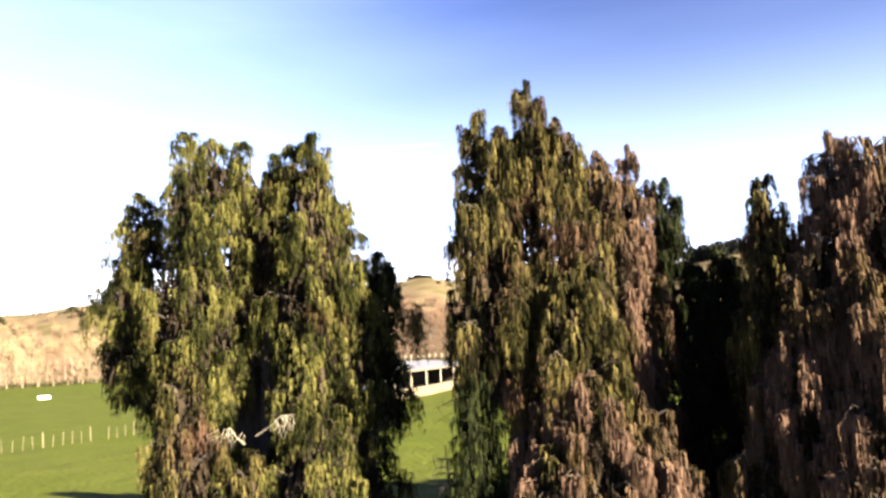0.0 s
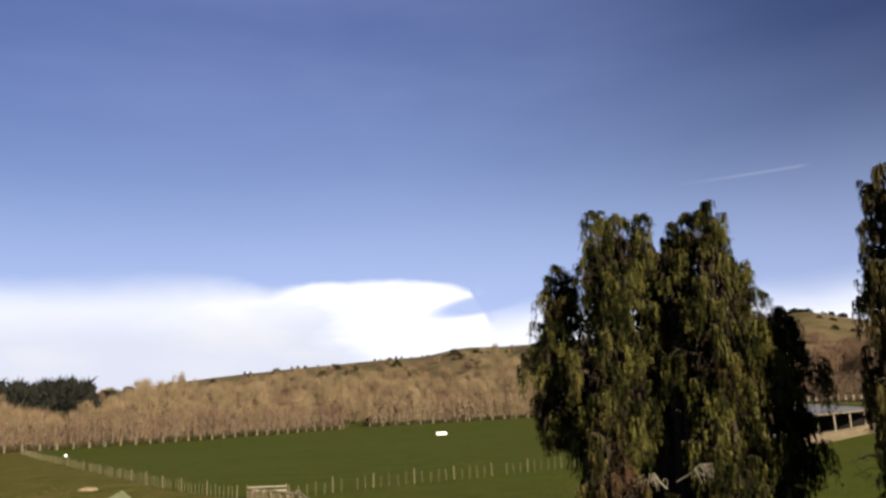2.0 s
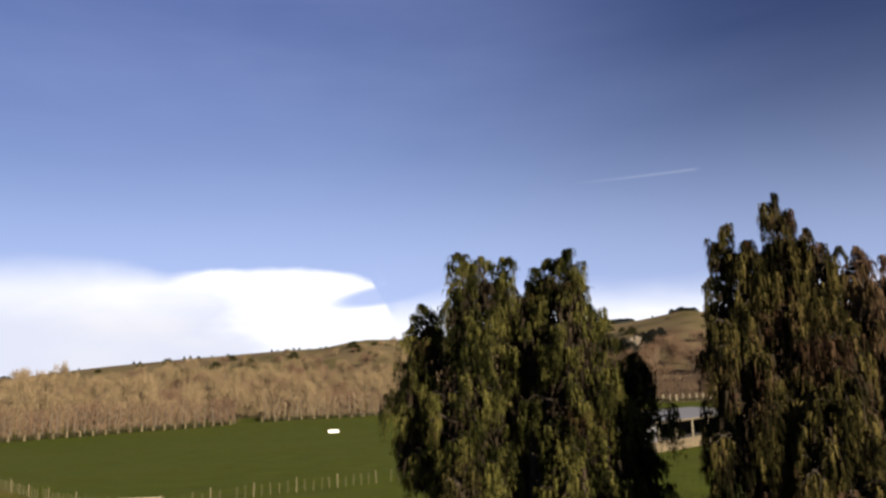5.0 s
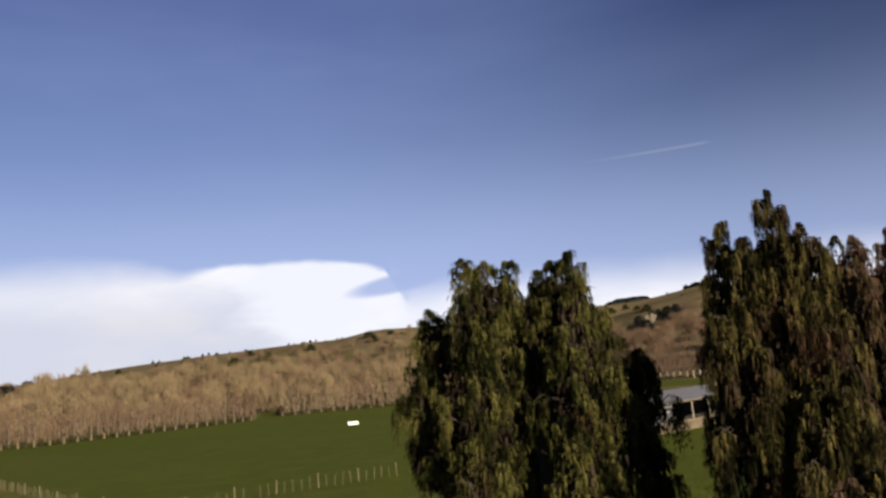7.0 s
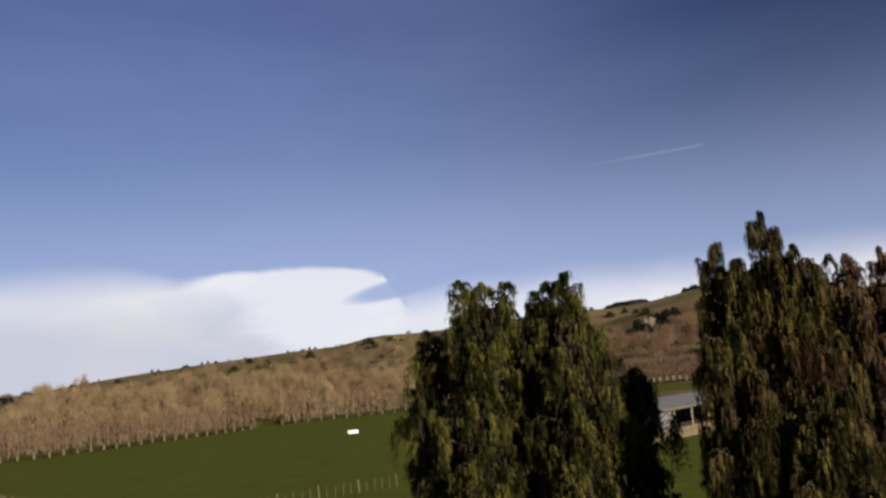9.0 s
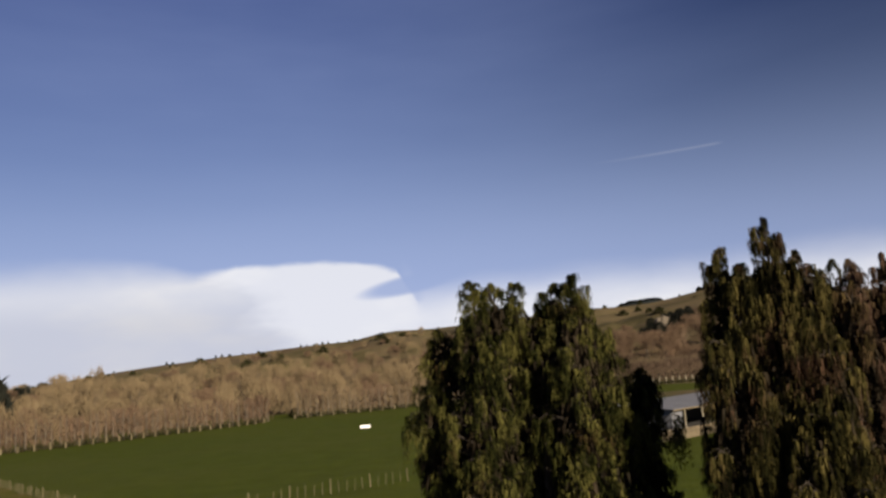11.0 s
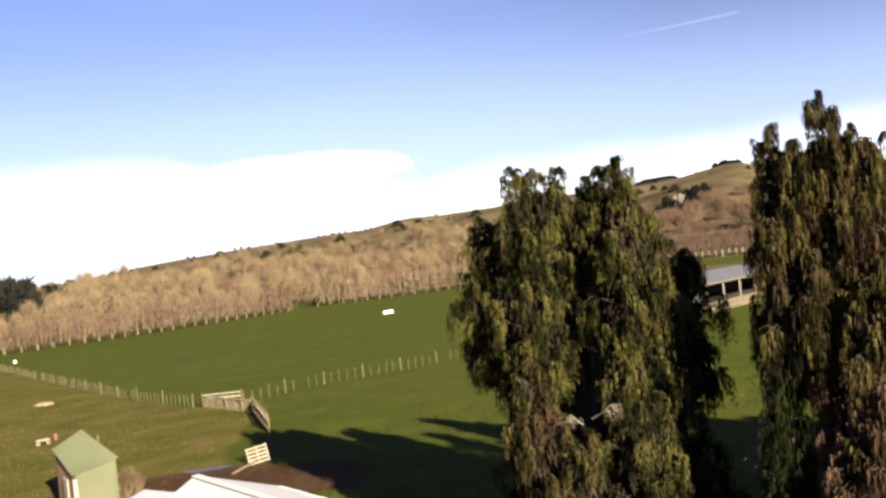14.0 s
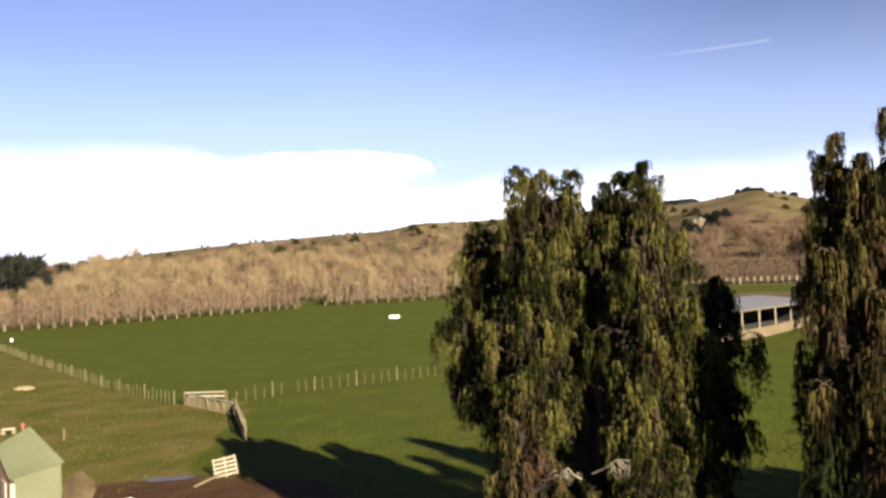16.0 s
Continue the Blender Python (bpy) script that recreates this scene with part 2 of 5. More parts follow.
M_TWIG_RED = leaf_mat("bare_twigs_reddish", (0.0766, 0.0475, 0.0311), (0.0982, 0.0644, 0.0414), (0.1165, 0.0790, 0.0513), (0.0873, 0.0537, 0.0353), 0.50, 0.7, 0.05)
M_PINE = leaf_mat("pine_needles", (0.0060, 0.0070, 0.0058), (0.0115, 0.0122, 0.0095), (0.0180, 0.0180, 0.0135), (0.0220, 0.0165, 0.0120), 0.7, 0.9)
M_CANE = leaf_mat("vine_canes", (0.050, 0.033, 0.023), (0.068, 0.046, 0.032), (0.088, 0.062, 0.043), (0.060, 0.038, 0.026), 0.5, 0.7, 0.05)
M_SCRUB = leaf_mat("scrub", (0.0096, 0.0115, 0.0048), (0.0192, 0.0202, 0.0077), (0.0360, 0.0313, 0.0134), (0.0529, 0.0360, 0.0183), 0.5, 0.7, 0.02)


def roof_mat(name, base, tint, rough=0.45):
    m = Mat(name, rough, 0.35)
    big = m.noise(0.6, 5.0)
    fine = m.noise(9.0, 4.0)
    c = m.ramp(m.math("ADD", m.math("MULTIPLY", big, 0.7), m.math("MULTIPLY", fine, 0.3)), (0.3, tint), (0.62, base))
    return m.color(c).bump(fine, 0.15, 0.01).m


M_ROOF = roof_mat("painted_iron_roof", (0.43, 0.425, 0.42), (0.38, 0.372, 0.365))
M_SHEDROOF = roof_mat("galvanised_iron", (0.120, 0.120, 0.128), (0.084, 0.082, 0.086), 0.55)
M_HUTROOF = roof_mat("faded_green_iron", (0.1147, 0.1228, 0.0651), (0.0899, 0.0992, 0.0484), 0.6)
M_HUTWALL = roof_mat("faded_green_boards", (0.0840, 0.0876, 0.0468), (0.0672, 0.0708, 0.0360), 0.8)
M_WALL = roof_mat("cream_weatherboard", (0.2793, 0.2477, 0.1982), (0.2162, 0.1847, 0.1442), 0.7)
M_RUST = roof_mat("rusty_wall", (0.2883, 0.1622, 0.0902), (0.1802, 0.0992, 0.0540), 0.8)
M_CONC = roof_mat("pale_concrete", (0.74, 0.72, 0.68), (0.58, 0.56, 0.52), 0.8)
M_WHITE = roof_mat("white_paint", (0.8, 0.8, 0.78), (0.7, 0.69, 0.66), 0.5)
# dark fittings, and the shaded inside of the cattle shed put into colour
M_DARKIN = roof_mat("dark_fittings_and_shade", (0.0300, 0.0252, 0.0211), (0.0180, 0.0156, 0.0132), 0.9)


def ground_mat():
    m = Mat("pasture", 0.95, 0.03)
    co = m.coord()
    big, mid, fine = m.noise(0.035, 5.0), m.noise(0.35, 5.0), m.noise(3.5, 4.0)
    grass = m.ramp(m.math("ADD", m.math("MULTIPLY", mid, 0.55), m.math("MULTIPLY", fine, 0.45)), (0.30, (0.0289, 0.0374, 0.0037)), (0.52, (0.0409, 0.0505, 0.0060)), (0.72, (0.0561, 0.0636, 0.0097)))
    grass = m.mix(m.span(big, 0.42, 0.66), grass, m.mix(0.5, grass, (0.0492, 0.0522, 0.0100)))
    patchy = m.span(m.noise(0.9, 4.0, rough=0.7), 0.56, 0.72)
    grass = m.mix(m.math("MULTIPLY", patchy, 0.5), grass, (0.074, 0.068, 0.020))
    rough = m.ramp(m.math("ADD", m.math("MULTIPLY", mid, 0.7), m.math("MULTIPLY", fine, 0.3)), (0.30, (0.0389, 0.0430, 0.0060)), (0.5, (0.0653, 0.0601, 0.0117)), (0.70, (0.1034, 0.0735, 0.0306)))
    mud = m.ramp(m.math("ADD", m.math("MULTIPLY", mid, 0.5), m.math("MULTIPLY", fine, 0.5)), (0.35, (0.0293, 0.0159, 0.0076)), (0.65, (0.0567, 0.0318, 0.0167)))
    hn = m.math("ADD", m.math("MULTIPLY", m.noise(0.012, 7.0, rough=0.62), 0.65), m.math("MULTIPLY", m.noise(0.035, 6.0, rough=0.6), 0.35))
    hill = m.ramp(hn, (0.36, (0.0329, 0.0279, 0.0139)), (0.46, (0.0607, 0.0498, 0.0229)), (0.54, (0.0921, 0.0707, 0.0389)), (0.64, (0.0573, 0.0368, 0.0229)))
    wob = m.math("MULTIPLY", m.math("SUBTRACT", mid, 0.5), 0.9)
    c = m.mix(m.span(m.math("ADD", m.attr("rough"), wob), 0.35, 0.65), grass, rough)
    c = m.mix(m.span(m.math("ADD", m.attr("mud"), wob), 0.45, 0.7), c, mud)
    c = m.mix(m.span(m.math("ADD", m.attr("hill"), wob), 0.4, 0.6), c, hill)
    # distant bush, its dark colour tinted bluish for the haze before it
    c = m.mix(m.span(m.attr("bush"), 0.3, 0.6), c, m.ramp(m.noise(0.03, 5.0), (0.35, (0.010, 0.013, 0.014)), (0.65, (0.020, 0.024, 0.024))))
    m.color(c).bump(m.math("ADD", fine, m.math("MULTIPLY", mid, 2.0)), 0.9, 0.12)
    return m.m


M_GROUND = ground_mat()

# ---- building helpers ----
RN = np.random.default_rng(11)


def mesh_of(name, verts, faces, material, smooth=False):
    """A mesh from arrays of places and of faces with one number of corners."""
    me = bpy.data.meshes.new(name)
    verts, faces = np.asarray(verts, np.float32), np.asarray(faces, np.int32)
    k = faces.shape[1]
    me.vertices.add(len(verts))
    me.vertices.foreach_set("co", verts.ravel())
    me.loops.add(faces.size)
    me.loops.foreach_set("vertex_index", faces.ravel())
    me.polygons.add(len(faces))
    me.polygons.foreach_set("loop_start", np.arange(0, faces.size, k, dtype=np.int32))
    me.polygons.foreach_set("use_smooth", np.full(len(faces), smooth))
    me.update(calc_edges=True)
    me.validate()
    me.materials.append(material)
    return me


def thing(name, label, category, group="", kind="", at=(0, 0, 0), rz=0.0):
    ob = new(name)
    ob.empty_display_size = 0.2
    ob.matrix_basis = pose(*at, 0, 0, rz)
    return tagged(ob, label, category, group, kind)


def part(name, bm, material, parent=None, label=""):
    """Links a bmesh or a mesh as one mesh object under a thing or a part."""
    if isinstance(bm, bmesh.types.BMesh):
        me = bpy.data.meshes.new(name)
        bm.to_mesh(me)
        bm.free()
        me.materials.append(material)
    else:
        me = bm
    ob = new(name, me)
    if parent is not None:
        ob.parent = parent
    return tagged(ob, label)


def box(bm, cx, cy, cz, sx, sy, sz, rz=0.0, rx=0.0, ry=0.0, bevel=0.0):
    """A box with its centre and size, turned, with eased edges."""
    r = bmesh.ops.create_cube(bm, size=1.0, matrix=pose(cx, cy, cz, rx, ry, rz) @ Matrix.Diagonal((sx, sy, sz, 1)))
    if bevel:
        edges = list({e for v in r["verts"] for e in v.link_edges})
        bmesh.ops.bevel(bm, geom=edges, offset=bevel, segments=1, affect="EDGES")
    return bm


def tube(points, radii, sides=6):
    """Vertices and quads of a tapered tube along points."""
    pts = [Vector(p) for p in points]
    vs, fs = [], []
    for i, p in enumerate(pts):
        d = (pts[min(i + 1, len(pts) - 1)] - pts[max(i - 1, 0)]).normalized()
        a = d.orthogonal().normalized()
        b = d.cross(a)
        for k in range(sides):
            w = 2 * math.pi * k / sides
            vs.append(p + (a * math.cos(w) + b * math.sin(w)) * radii[i])
    for i in range(len(pts) - 1):
        for k in range(sides):
            q = (k + 1) % sides
            fs.append((i * sides + k, i * sides + q, (i + 1) * sides + q, (i + 1) * sides + k))
    return [tuple(v) for v in vs], fs


def tubes(name, paths, material, sides=6):
    vs, fs = [], []
    for pts, rad in paths:
        v, f = tube(pts, rad, sides)
        fs += [tuple(i + len(vs) for i in q) for q in f]
        vs += v
    return mesh_of(name, vs, fs, material, True)


def smooth(v, lo, hi):
    t = np.clip((v - lo) / (hi - lo), 0, 1)
    return t * t * (3 - 2 * t)


# ---- ground, one sheet with its hills ----
SKY_AZ = [-180, -60, -40, -27, -23, -19, -15, -11.5, -5, -2, 0, 1.2, 3.5, 8, 15, 17, 19, 20.5, 22, 23.2, 24.2, 25.6, 28, 34, 40, 45, 50, 70, 180]
SKY_EL = [1.5, 1.8, 1.9, 1.6, 1.35, 1.9, 2.28, 2.56, 2.9, 3.05, 3.44, 3.54, 3.5, 3.66, 3.9, 3.86, 3.9, 4.1, 4.35, 4.55, 4.5, 4.1, 3.5, 3.4, 4.0, 4.6, 4.4, 2.5, 1.5]


def fbm(x, y, s, octaves=4):
    out, amp, tot = np.zeros_like(x), 1.0, 0.0
    for o in range(octaves):
        k = s * 2**o
        a, b = 1.7 * o + 0.3, 2.9 * o + 1.1
        out += amp * (np.sin(x * k + 1.9 * np.sin(y * k * 0.7 + a) + b) * np.cos(y * k * 0.9 + 1.6 * np.sin(x * k * 0.8 + b)))
        tot += amp
        amp *= 0.5
    return out / tot


def terrain(x, y):
    x, y = np.asarray(x, float), np.asarray(y, float)
    r, az = np.hypot(x, y), np.degrees(np.arctan2(x, y))
    el = np.interp(az, SKY_AZ, SKY_EL)
    crest = np.interp(az, [-180, -30, 0, 12, 23, 35, 180], [600, 560, 600, 680, 700, 620, 600])
    top = 7 + crest * np.tan(np.radians(el))
    rise = smooth(r, 255, crest) * 0.75 + 0.25 * np.clip((r - 255) / (crest - 255), 0, 1)
    back = 1 - 0.75 * smooth(r, crest, crest * 2.2)
    h = top * rise * back
    h = h + smooth(r, 300, 420) * (fbm(x, y, 0.014) * 4.0 + fbm(x, y, 0.05, 3) * 1.0) * (1 - smooth(r, crest * 0.86, crest) * 0.85)
    gul = 1 - np.abs(fbm(x * 0.8 + 40, y * 0.55, 0.022, 3)) * 1.7
    h = h - smooth(r, 330, 430) * (1 - smooth(r, crest * 0.9, crest)) * np.clip(gul, 0, 1) ** 3 * 6.5
    # far table hill, dark with bush
    h = h + 48 * np.exp(-(((az - 18.5) / 2.1) ** 6)) * smooth(r, 900, 1080) * (1 - smooth(r, 1200, 1700))
    near = 1 - smooth(r, 220, 300)
    h = h + near * fbm(x, y, 0.16, 3) * 0.09
    # the yard round the farm buildings lies lower
    h = h - 0.85 * np.exp(-(((x + 3) / 9.0) ** 2 + ((y - 12) / 9.5) ** 2))
    return h


def zat(x, y):
    return float(terrain(x, y))


FENCE_LEFT = [(-14.2, 51.0), (-19.5, 57.0), (-28.0, 68.5), (-43.5, 91.0), (-58.0, 112.0), (-72.0, 133.5)]


def build_ground():
    def steps(parts):
        out = []
        for a, b, s in parts:
            out += list(np.arange(a, b, s))
        return np.array(out + [parts[-1][1]])

    xs = steps([(-4800, -1200, 400), (-1200, -400, 40), (-400, -80, 8), (-80, -30, 2), (-30, 30, 0.8), (30, 80, 2), (80, 500, 8), (500, 1200, 40), (1200, 4800, 400)])
    ys = steps([(-4800, -400, 400), (-400, -40, 30), (-40, 15, 2), (15, 65, 0.8), (65, 130, 2), (130, 260, 4), (260, 800, 7), (800, 1400, 30), (1400, 4800, 400)])
    gx, gy = np.meshgrid(xs, ys)
    z = terrain(gx, gy)
    nx, ny = len(xs), len(ys)
    idx = np.arange(nx * ny).reshape(ny, nx)
    faces = np.stack([idx[:-1, :-1], idx[:-1, 1:], idx[1:, 1:], idx[1:, :-1]], -1).reshape(-1, 4)
    me = mesh_of("ground", np.stack([gx, gy, z], -1).reshape(-1, 3), faces, M_GROUND, True)
    fx = np.interp(gy, [p[1] for p in FENCE_LEFT], [p[0] for p in FENCE_LEFT])
    side = np.where(gy > 51, fx - gx, -gx - 9.0 + (45 - gy) * 0.05)
    rough = smooth(side, -1.5, 1.5) * (1 - smooth(gy, 150, 170))
    mud = np.exp(-(((gx + 8.3) / 6.5) ** 2 + ((gy - 28.8) / 3.0) ** 2)) * 1.6 + 0.8 * np.exp(-(((gx + 2) / 8) ** 2 + ((gy - 14) / 8) ** 2))
    hill = smooth(np.hypot(gx, gy), 225, 260)
    # dry strip before the orchard
    far, way = np.hypot(gx, gy), np.degrees(np.arctan2(gx, gy))
    hill = np.maximum(hill, 0.85 * smooth(far, 162, 168) * (1 - smooth(far, 186, 192)) * smooth(way, 16, 18) * (1 - smooth(way, 45, 60)))
    bush = smooth(far, 850, 950) * (1 - smooth(far, 2500, 3500))
    for name, v in (("rough", rough), ("mud", mud), ("hill", hill), ("bush", bush)):
        a = me.attributes.new(name, "FLOAT", "POINT")
        a.data.foreach_set("value", v.ravel().astype(np.float32))
    tagged(new("ground", me), "green paddocks with rough yard grass, rising to tan winter hills", "ground", kind="structure")


build_ground()


# ---- weeping conifers ----
def spray_templates(count, strands, length, spread, width):
    """Hanging tassels of thin tapering strands, as arrays of places with one list of triangles."""
    rng = np.random.default_rng(3)
    out = []
    for _ in range(count):
        vs = []
        for _ in range(strands):
            a = rng.uniform(0, 2 * math.pi)
            reach, drop = spread * rng.uniform(0.15, 1.0), length * rng.uniform(0.45, 1.0)
            w, fa = width * rng.uniform(0.7, 1.3), rng.uniform(0, math.pi)
            side = np.array([math.cos(fa), math.sin(fa), rng.uniform(-0.3, 0.3)])
            d = np.array([math.cos(a), math.sin(a), 0])
            for s, k in ((0.0, 0.6), (0.45, 1.0)):
                p = d * reach * (1 - (1 - s) ** 2) + np.array([0, 0, 0.16 * length * math.sin(min(s * 3.2, 3.14)) - drop * s**1.5])
                vs += [p - side * w * k, p + side * w * k]
            vs.append(d * reach * 1.02 + np.array([0, 0, -drop]))
        out.append(np.array(vs))
    tri = []
    for s in range(strands):
        o = 5 * s
        tri += [(o, o + 1, o + 3), (o, o + 3, o + 2), (o + 2, o + 3, o + 4)]
    return np.array(out), np.array(tri)


SPRAY = spray_templates(16, 6, 0.29, 0.135, 0.0130)
LONG_SPRAY = spray_templates(16, 6, 0.36, 0.11, 0.0135)


def scatter(name, places, sizes, template, material):
    """Copies of the templates at the places, joined in one mesh."""
    base, tri = template
    n = len(places)
    pick = RN.integers(0, len(base), n)
    ang = RN.uniform(0, 2 * math.pi, n)
    v = base[pick]
    c, s = np.cos(ang)[:, None], np.sin(ang)[:, None]
    x, y, z = v[..., 0] * c - v[..., 1] * s, v[..., 0] * s + v[..., 1] * c, v[..., 2]
    v = np.stack([x, y, z], -1) * np.asarray(sizes)[:, None, None] + np.asarray(places)[:, None, :]
    f = (tri[None] + (np.arange(n) * base.shape[1])[:, None, None]).reshape(-1, 3)
    return mesh_of(name, v.reshape(-1, 3), f, material)


def weeping_tree(name, label, at, axis, lobes, template=SPRAY, size=1.0, seed=1, drop=0.55, trunk_r=0.3, sprays=1.0):
    """A drooping conifer of several lobes, each hung on its own leader. axis is the compass bearing of the first of the two
    directions in which lobes are placed; a lobe is (along, across, top, bottom, reach, material, height of its widest part).
    Each bough arches out of its lobe and ends in a shawl of hanging strings of sprays, with hollows between the shawls."""
    rng = np.random.default_rng(seed)
    root = thing(name, label, "tree", at=at)
    ax = np.array([math.sin(radians(axis)), math.cos(radians(axis))])
    ay = np.array([-ax[1], ax[0]])
    if ay[1] > 0:
        ay = -ay
    cx = [ax * lb[0] + ay * lb[1] for lb in lobes]
    top = max(lb[2] for lb in lobes)
    fork = top * 0.3

    def reach_at(lb, z):
        u = (z - lb[3]) / (lb[2] - lb[3])
        if u <= 0 or u >= 1:
            return 0.0
        w = lb[6]
        return lb[4] * (((1 - u) / (1 - w)) ** 0.62 if u > w else 0.70 + 0.30 * u / w)

    part("trunk", tubes("trunk", [([(0, 0, -0.3), (0.03, 0.02, 0.5), (0.0, 0.05, fork * 0.6), (0, 0, fork)], [trunk_r * 1.35, trunk_r, trunk_r * 0.85, trunk_r * 0.7])], M_BARK, 8), M_BARK, root, "grey-brown bark")
    limb_paths, core, core_size = [], [], []
    for i, lb in enumerate(lobes):
        x, y = cx[i]
        z0, z1 = lb[3], lb[2]
        h = z1 - z0
        foot = min(fork, z0 + 0.3 * h)
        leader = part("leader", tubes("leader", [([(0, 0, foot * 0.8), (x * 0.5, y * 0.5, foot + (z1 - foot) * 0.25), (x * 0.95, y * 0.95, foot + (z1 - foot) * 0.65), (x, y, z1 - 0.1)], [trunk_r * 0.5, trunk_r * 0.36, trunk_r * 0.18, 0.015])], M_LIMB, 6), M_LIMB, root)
        places, sizes = [], []
        n = max(6, int(2 * math.pi * lb[4] * h / 0.55))
        ph = rng.uniform(0, 2 * math.pi, 3)
        for k in range(n):
            th = k * 2.39996 + rng.normal(0, 0.3)
            u = 0.03 + 0.95 * (k + rng.uniform(0, 1)) / n
            z = z0 + h * u
            lump = 1 + 0.22 * math.sin(2 * th + 2.3 * z + ph[0]) + 0.18 * math.sin(3 * th - 3.1 * z + ph[1])
            r = reach_at(lb, z) * min(lump * rng.uniform(0.66, 1.16), 1.08) + rng.uniform(0.0, 0.16)
            d2 = np.array([math.cos(th), math.sin(th)])
            end = np.array([*(cx[i] + d2 * r), z])
            # clumps that would end deep inside another lobe, and some on the far side, are not there
            if any(j != i and np.hypot(*(end[:2] - cx[j])) < 0.62 * reach_at(lobes[j], z) for j in range(len(lobes))):
                continue
            if d2 @ ay < -0.35 and rng.uniform() < 0.4:
                continue
            side = np.array([-d2[1], d2[0], 0])
            outward = np.array([*d2, 0])
            big = rng.uniform(0.6, 1.65) * min(1.0, 0.55 + 0.45 * r)
            base = np.array([x, y, max(z - 0.3 * r - rng.uniform(0.0, 0.3), 0.2)])
            for _ in range(4):
                tip = end + side * rng.normal(0, 0.15 * big) + outward * rng.normal(0, 0.10 * big) + np.array([0, 0, rng.normal(0, 0.08)])
                arc = rng.uniform(0.10, 0.26) * (0.35 + r)
                bend = lambda q: base + (tip - base) * q + np.array([0, 0, arc * math.sin(math.pi * q**1.5)])
                limb_paths.append(([tuple(bend(q)) for q in (0, 0.4, 0.75, 1.0)], [0.03, 0.022, 0.013, 0.005]))
                for _ in range(max(2, int(rng.uniform(3.0, 6.0) * sprays))):
                    q = 1.0 - 0.42 * rng.uniform(0, 1) ** 1.6 * min(1.0, 0.5 / max(r, 0.3))
                    p = bend(q) + side * rng.normal(0, 0.05) + rng.normal(0, 0.02, 3)
                    ln = drop * big * rng.uniform(0.35, 1.15)
                    m = max(2, int(ln / 0.11))
                    v = np.linspace(0, 1, m)
                    places.append(p + np.outer(1 - (1 - v) ** 2, outward * rng.uniform(0.0, 0.09) + side * rng.normal(0, 0.03)) + np.outer(ln * v**1.2, (0, 0, -1.0)) + rng.normal(0, 0.016, (m, 3)))
                    sizes.append(size * (1.0 - 0.4 * v) * rng.uniform(0.75, 1.2))
        # a nodding tip that bends over and hangs
        a0, hook = rng.uniform(0, 2 * math.pi), rng.uniform(0.14, 0.30)
        v = np.linspace(0, 1, 12)
        for _ in range(3):
            places.append(np.stack([x + math.cos(a0) * hook * v, y + math.sin(a0) * hook * v, z1 - 0.16 + 0.22 * np.sin(v * 2.6) - 0.32 * v**2.5], -1) + rng.normal(0, 0.02, (12, 3)))
            sizes.append(size * (0.75 - 0.2 * v))
        m = 22
        hh, aa = rng.uniform(0, 0.6, m), rng.uniform(0, 2 * math.pi, m)
        places.append(np.stack([x + np.cos(aa) * (0.04 + hh * 0.2), y + np.sin(aa) * (0.04 + hh * 0.2), z1 - 0.12 - hh], -1))
        sizes.append(size * (0.5 + 0.35 * hh))
        part("crown", scatter("crown", np.concatenate(places), np.concatenate(sizes), template, lb[5]), lb[5], leader, "drooping sprays of fine foliage")["kind"] = "stuff"
        # dead twigs crowd the inside, coloured dark so the hollows read as shade
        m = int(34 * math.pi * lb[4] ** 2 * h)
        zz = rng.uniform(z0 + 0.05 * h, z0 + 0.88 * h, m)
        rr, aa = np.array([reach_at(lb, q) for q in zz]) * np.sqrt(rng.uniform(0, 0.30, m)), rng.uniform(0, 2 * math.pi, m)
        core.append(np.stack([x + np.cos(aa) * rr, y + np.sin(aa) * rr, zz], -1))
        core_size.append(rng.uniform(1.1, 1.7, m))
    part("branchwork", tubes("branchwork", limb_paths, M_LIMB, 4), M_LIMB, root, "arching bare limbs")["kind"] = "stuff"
    part("inner_thatch", scatter("inner_thatch", np.concatenate(core), np.concatenate(core_size), THATCH, M_THATCH), M_THATCH, root, "dead twigs inside the crown, darkened for its hollows")["kind"] = "stuff"
    return root


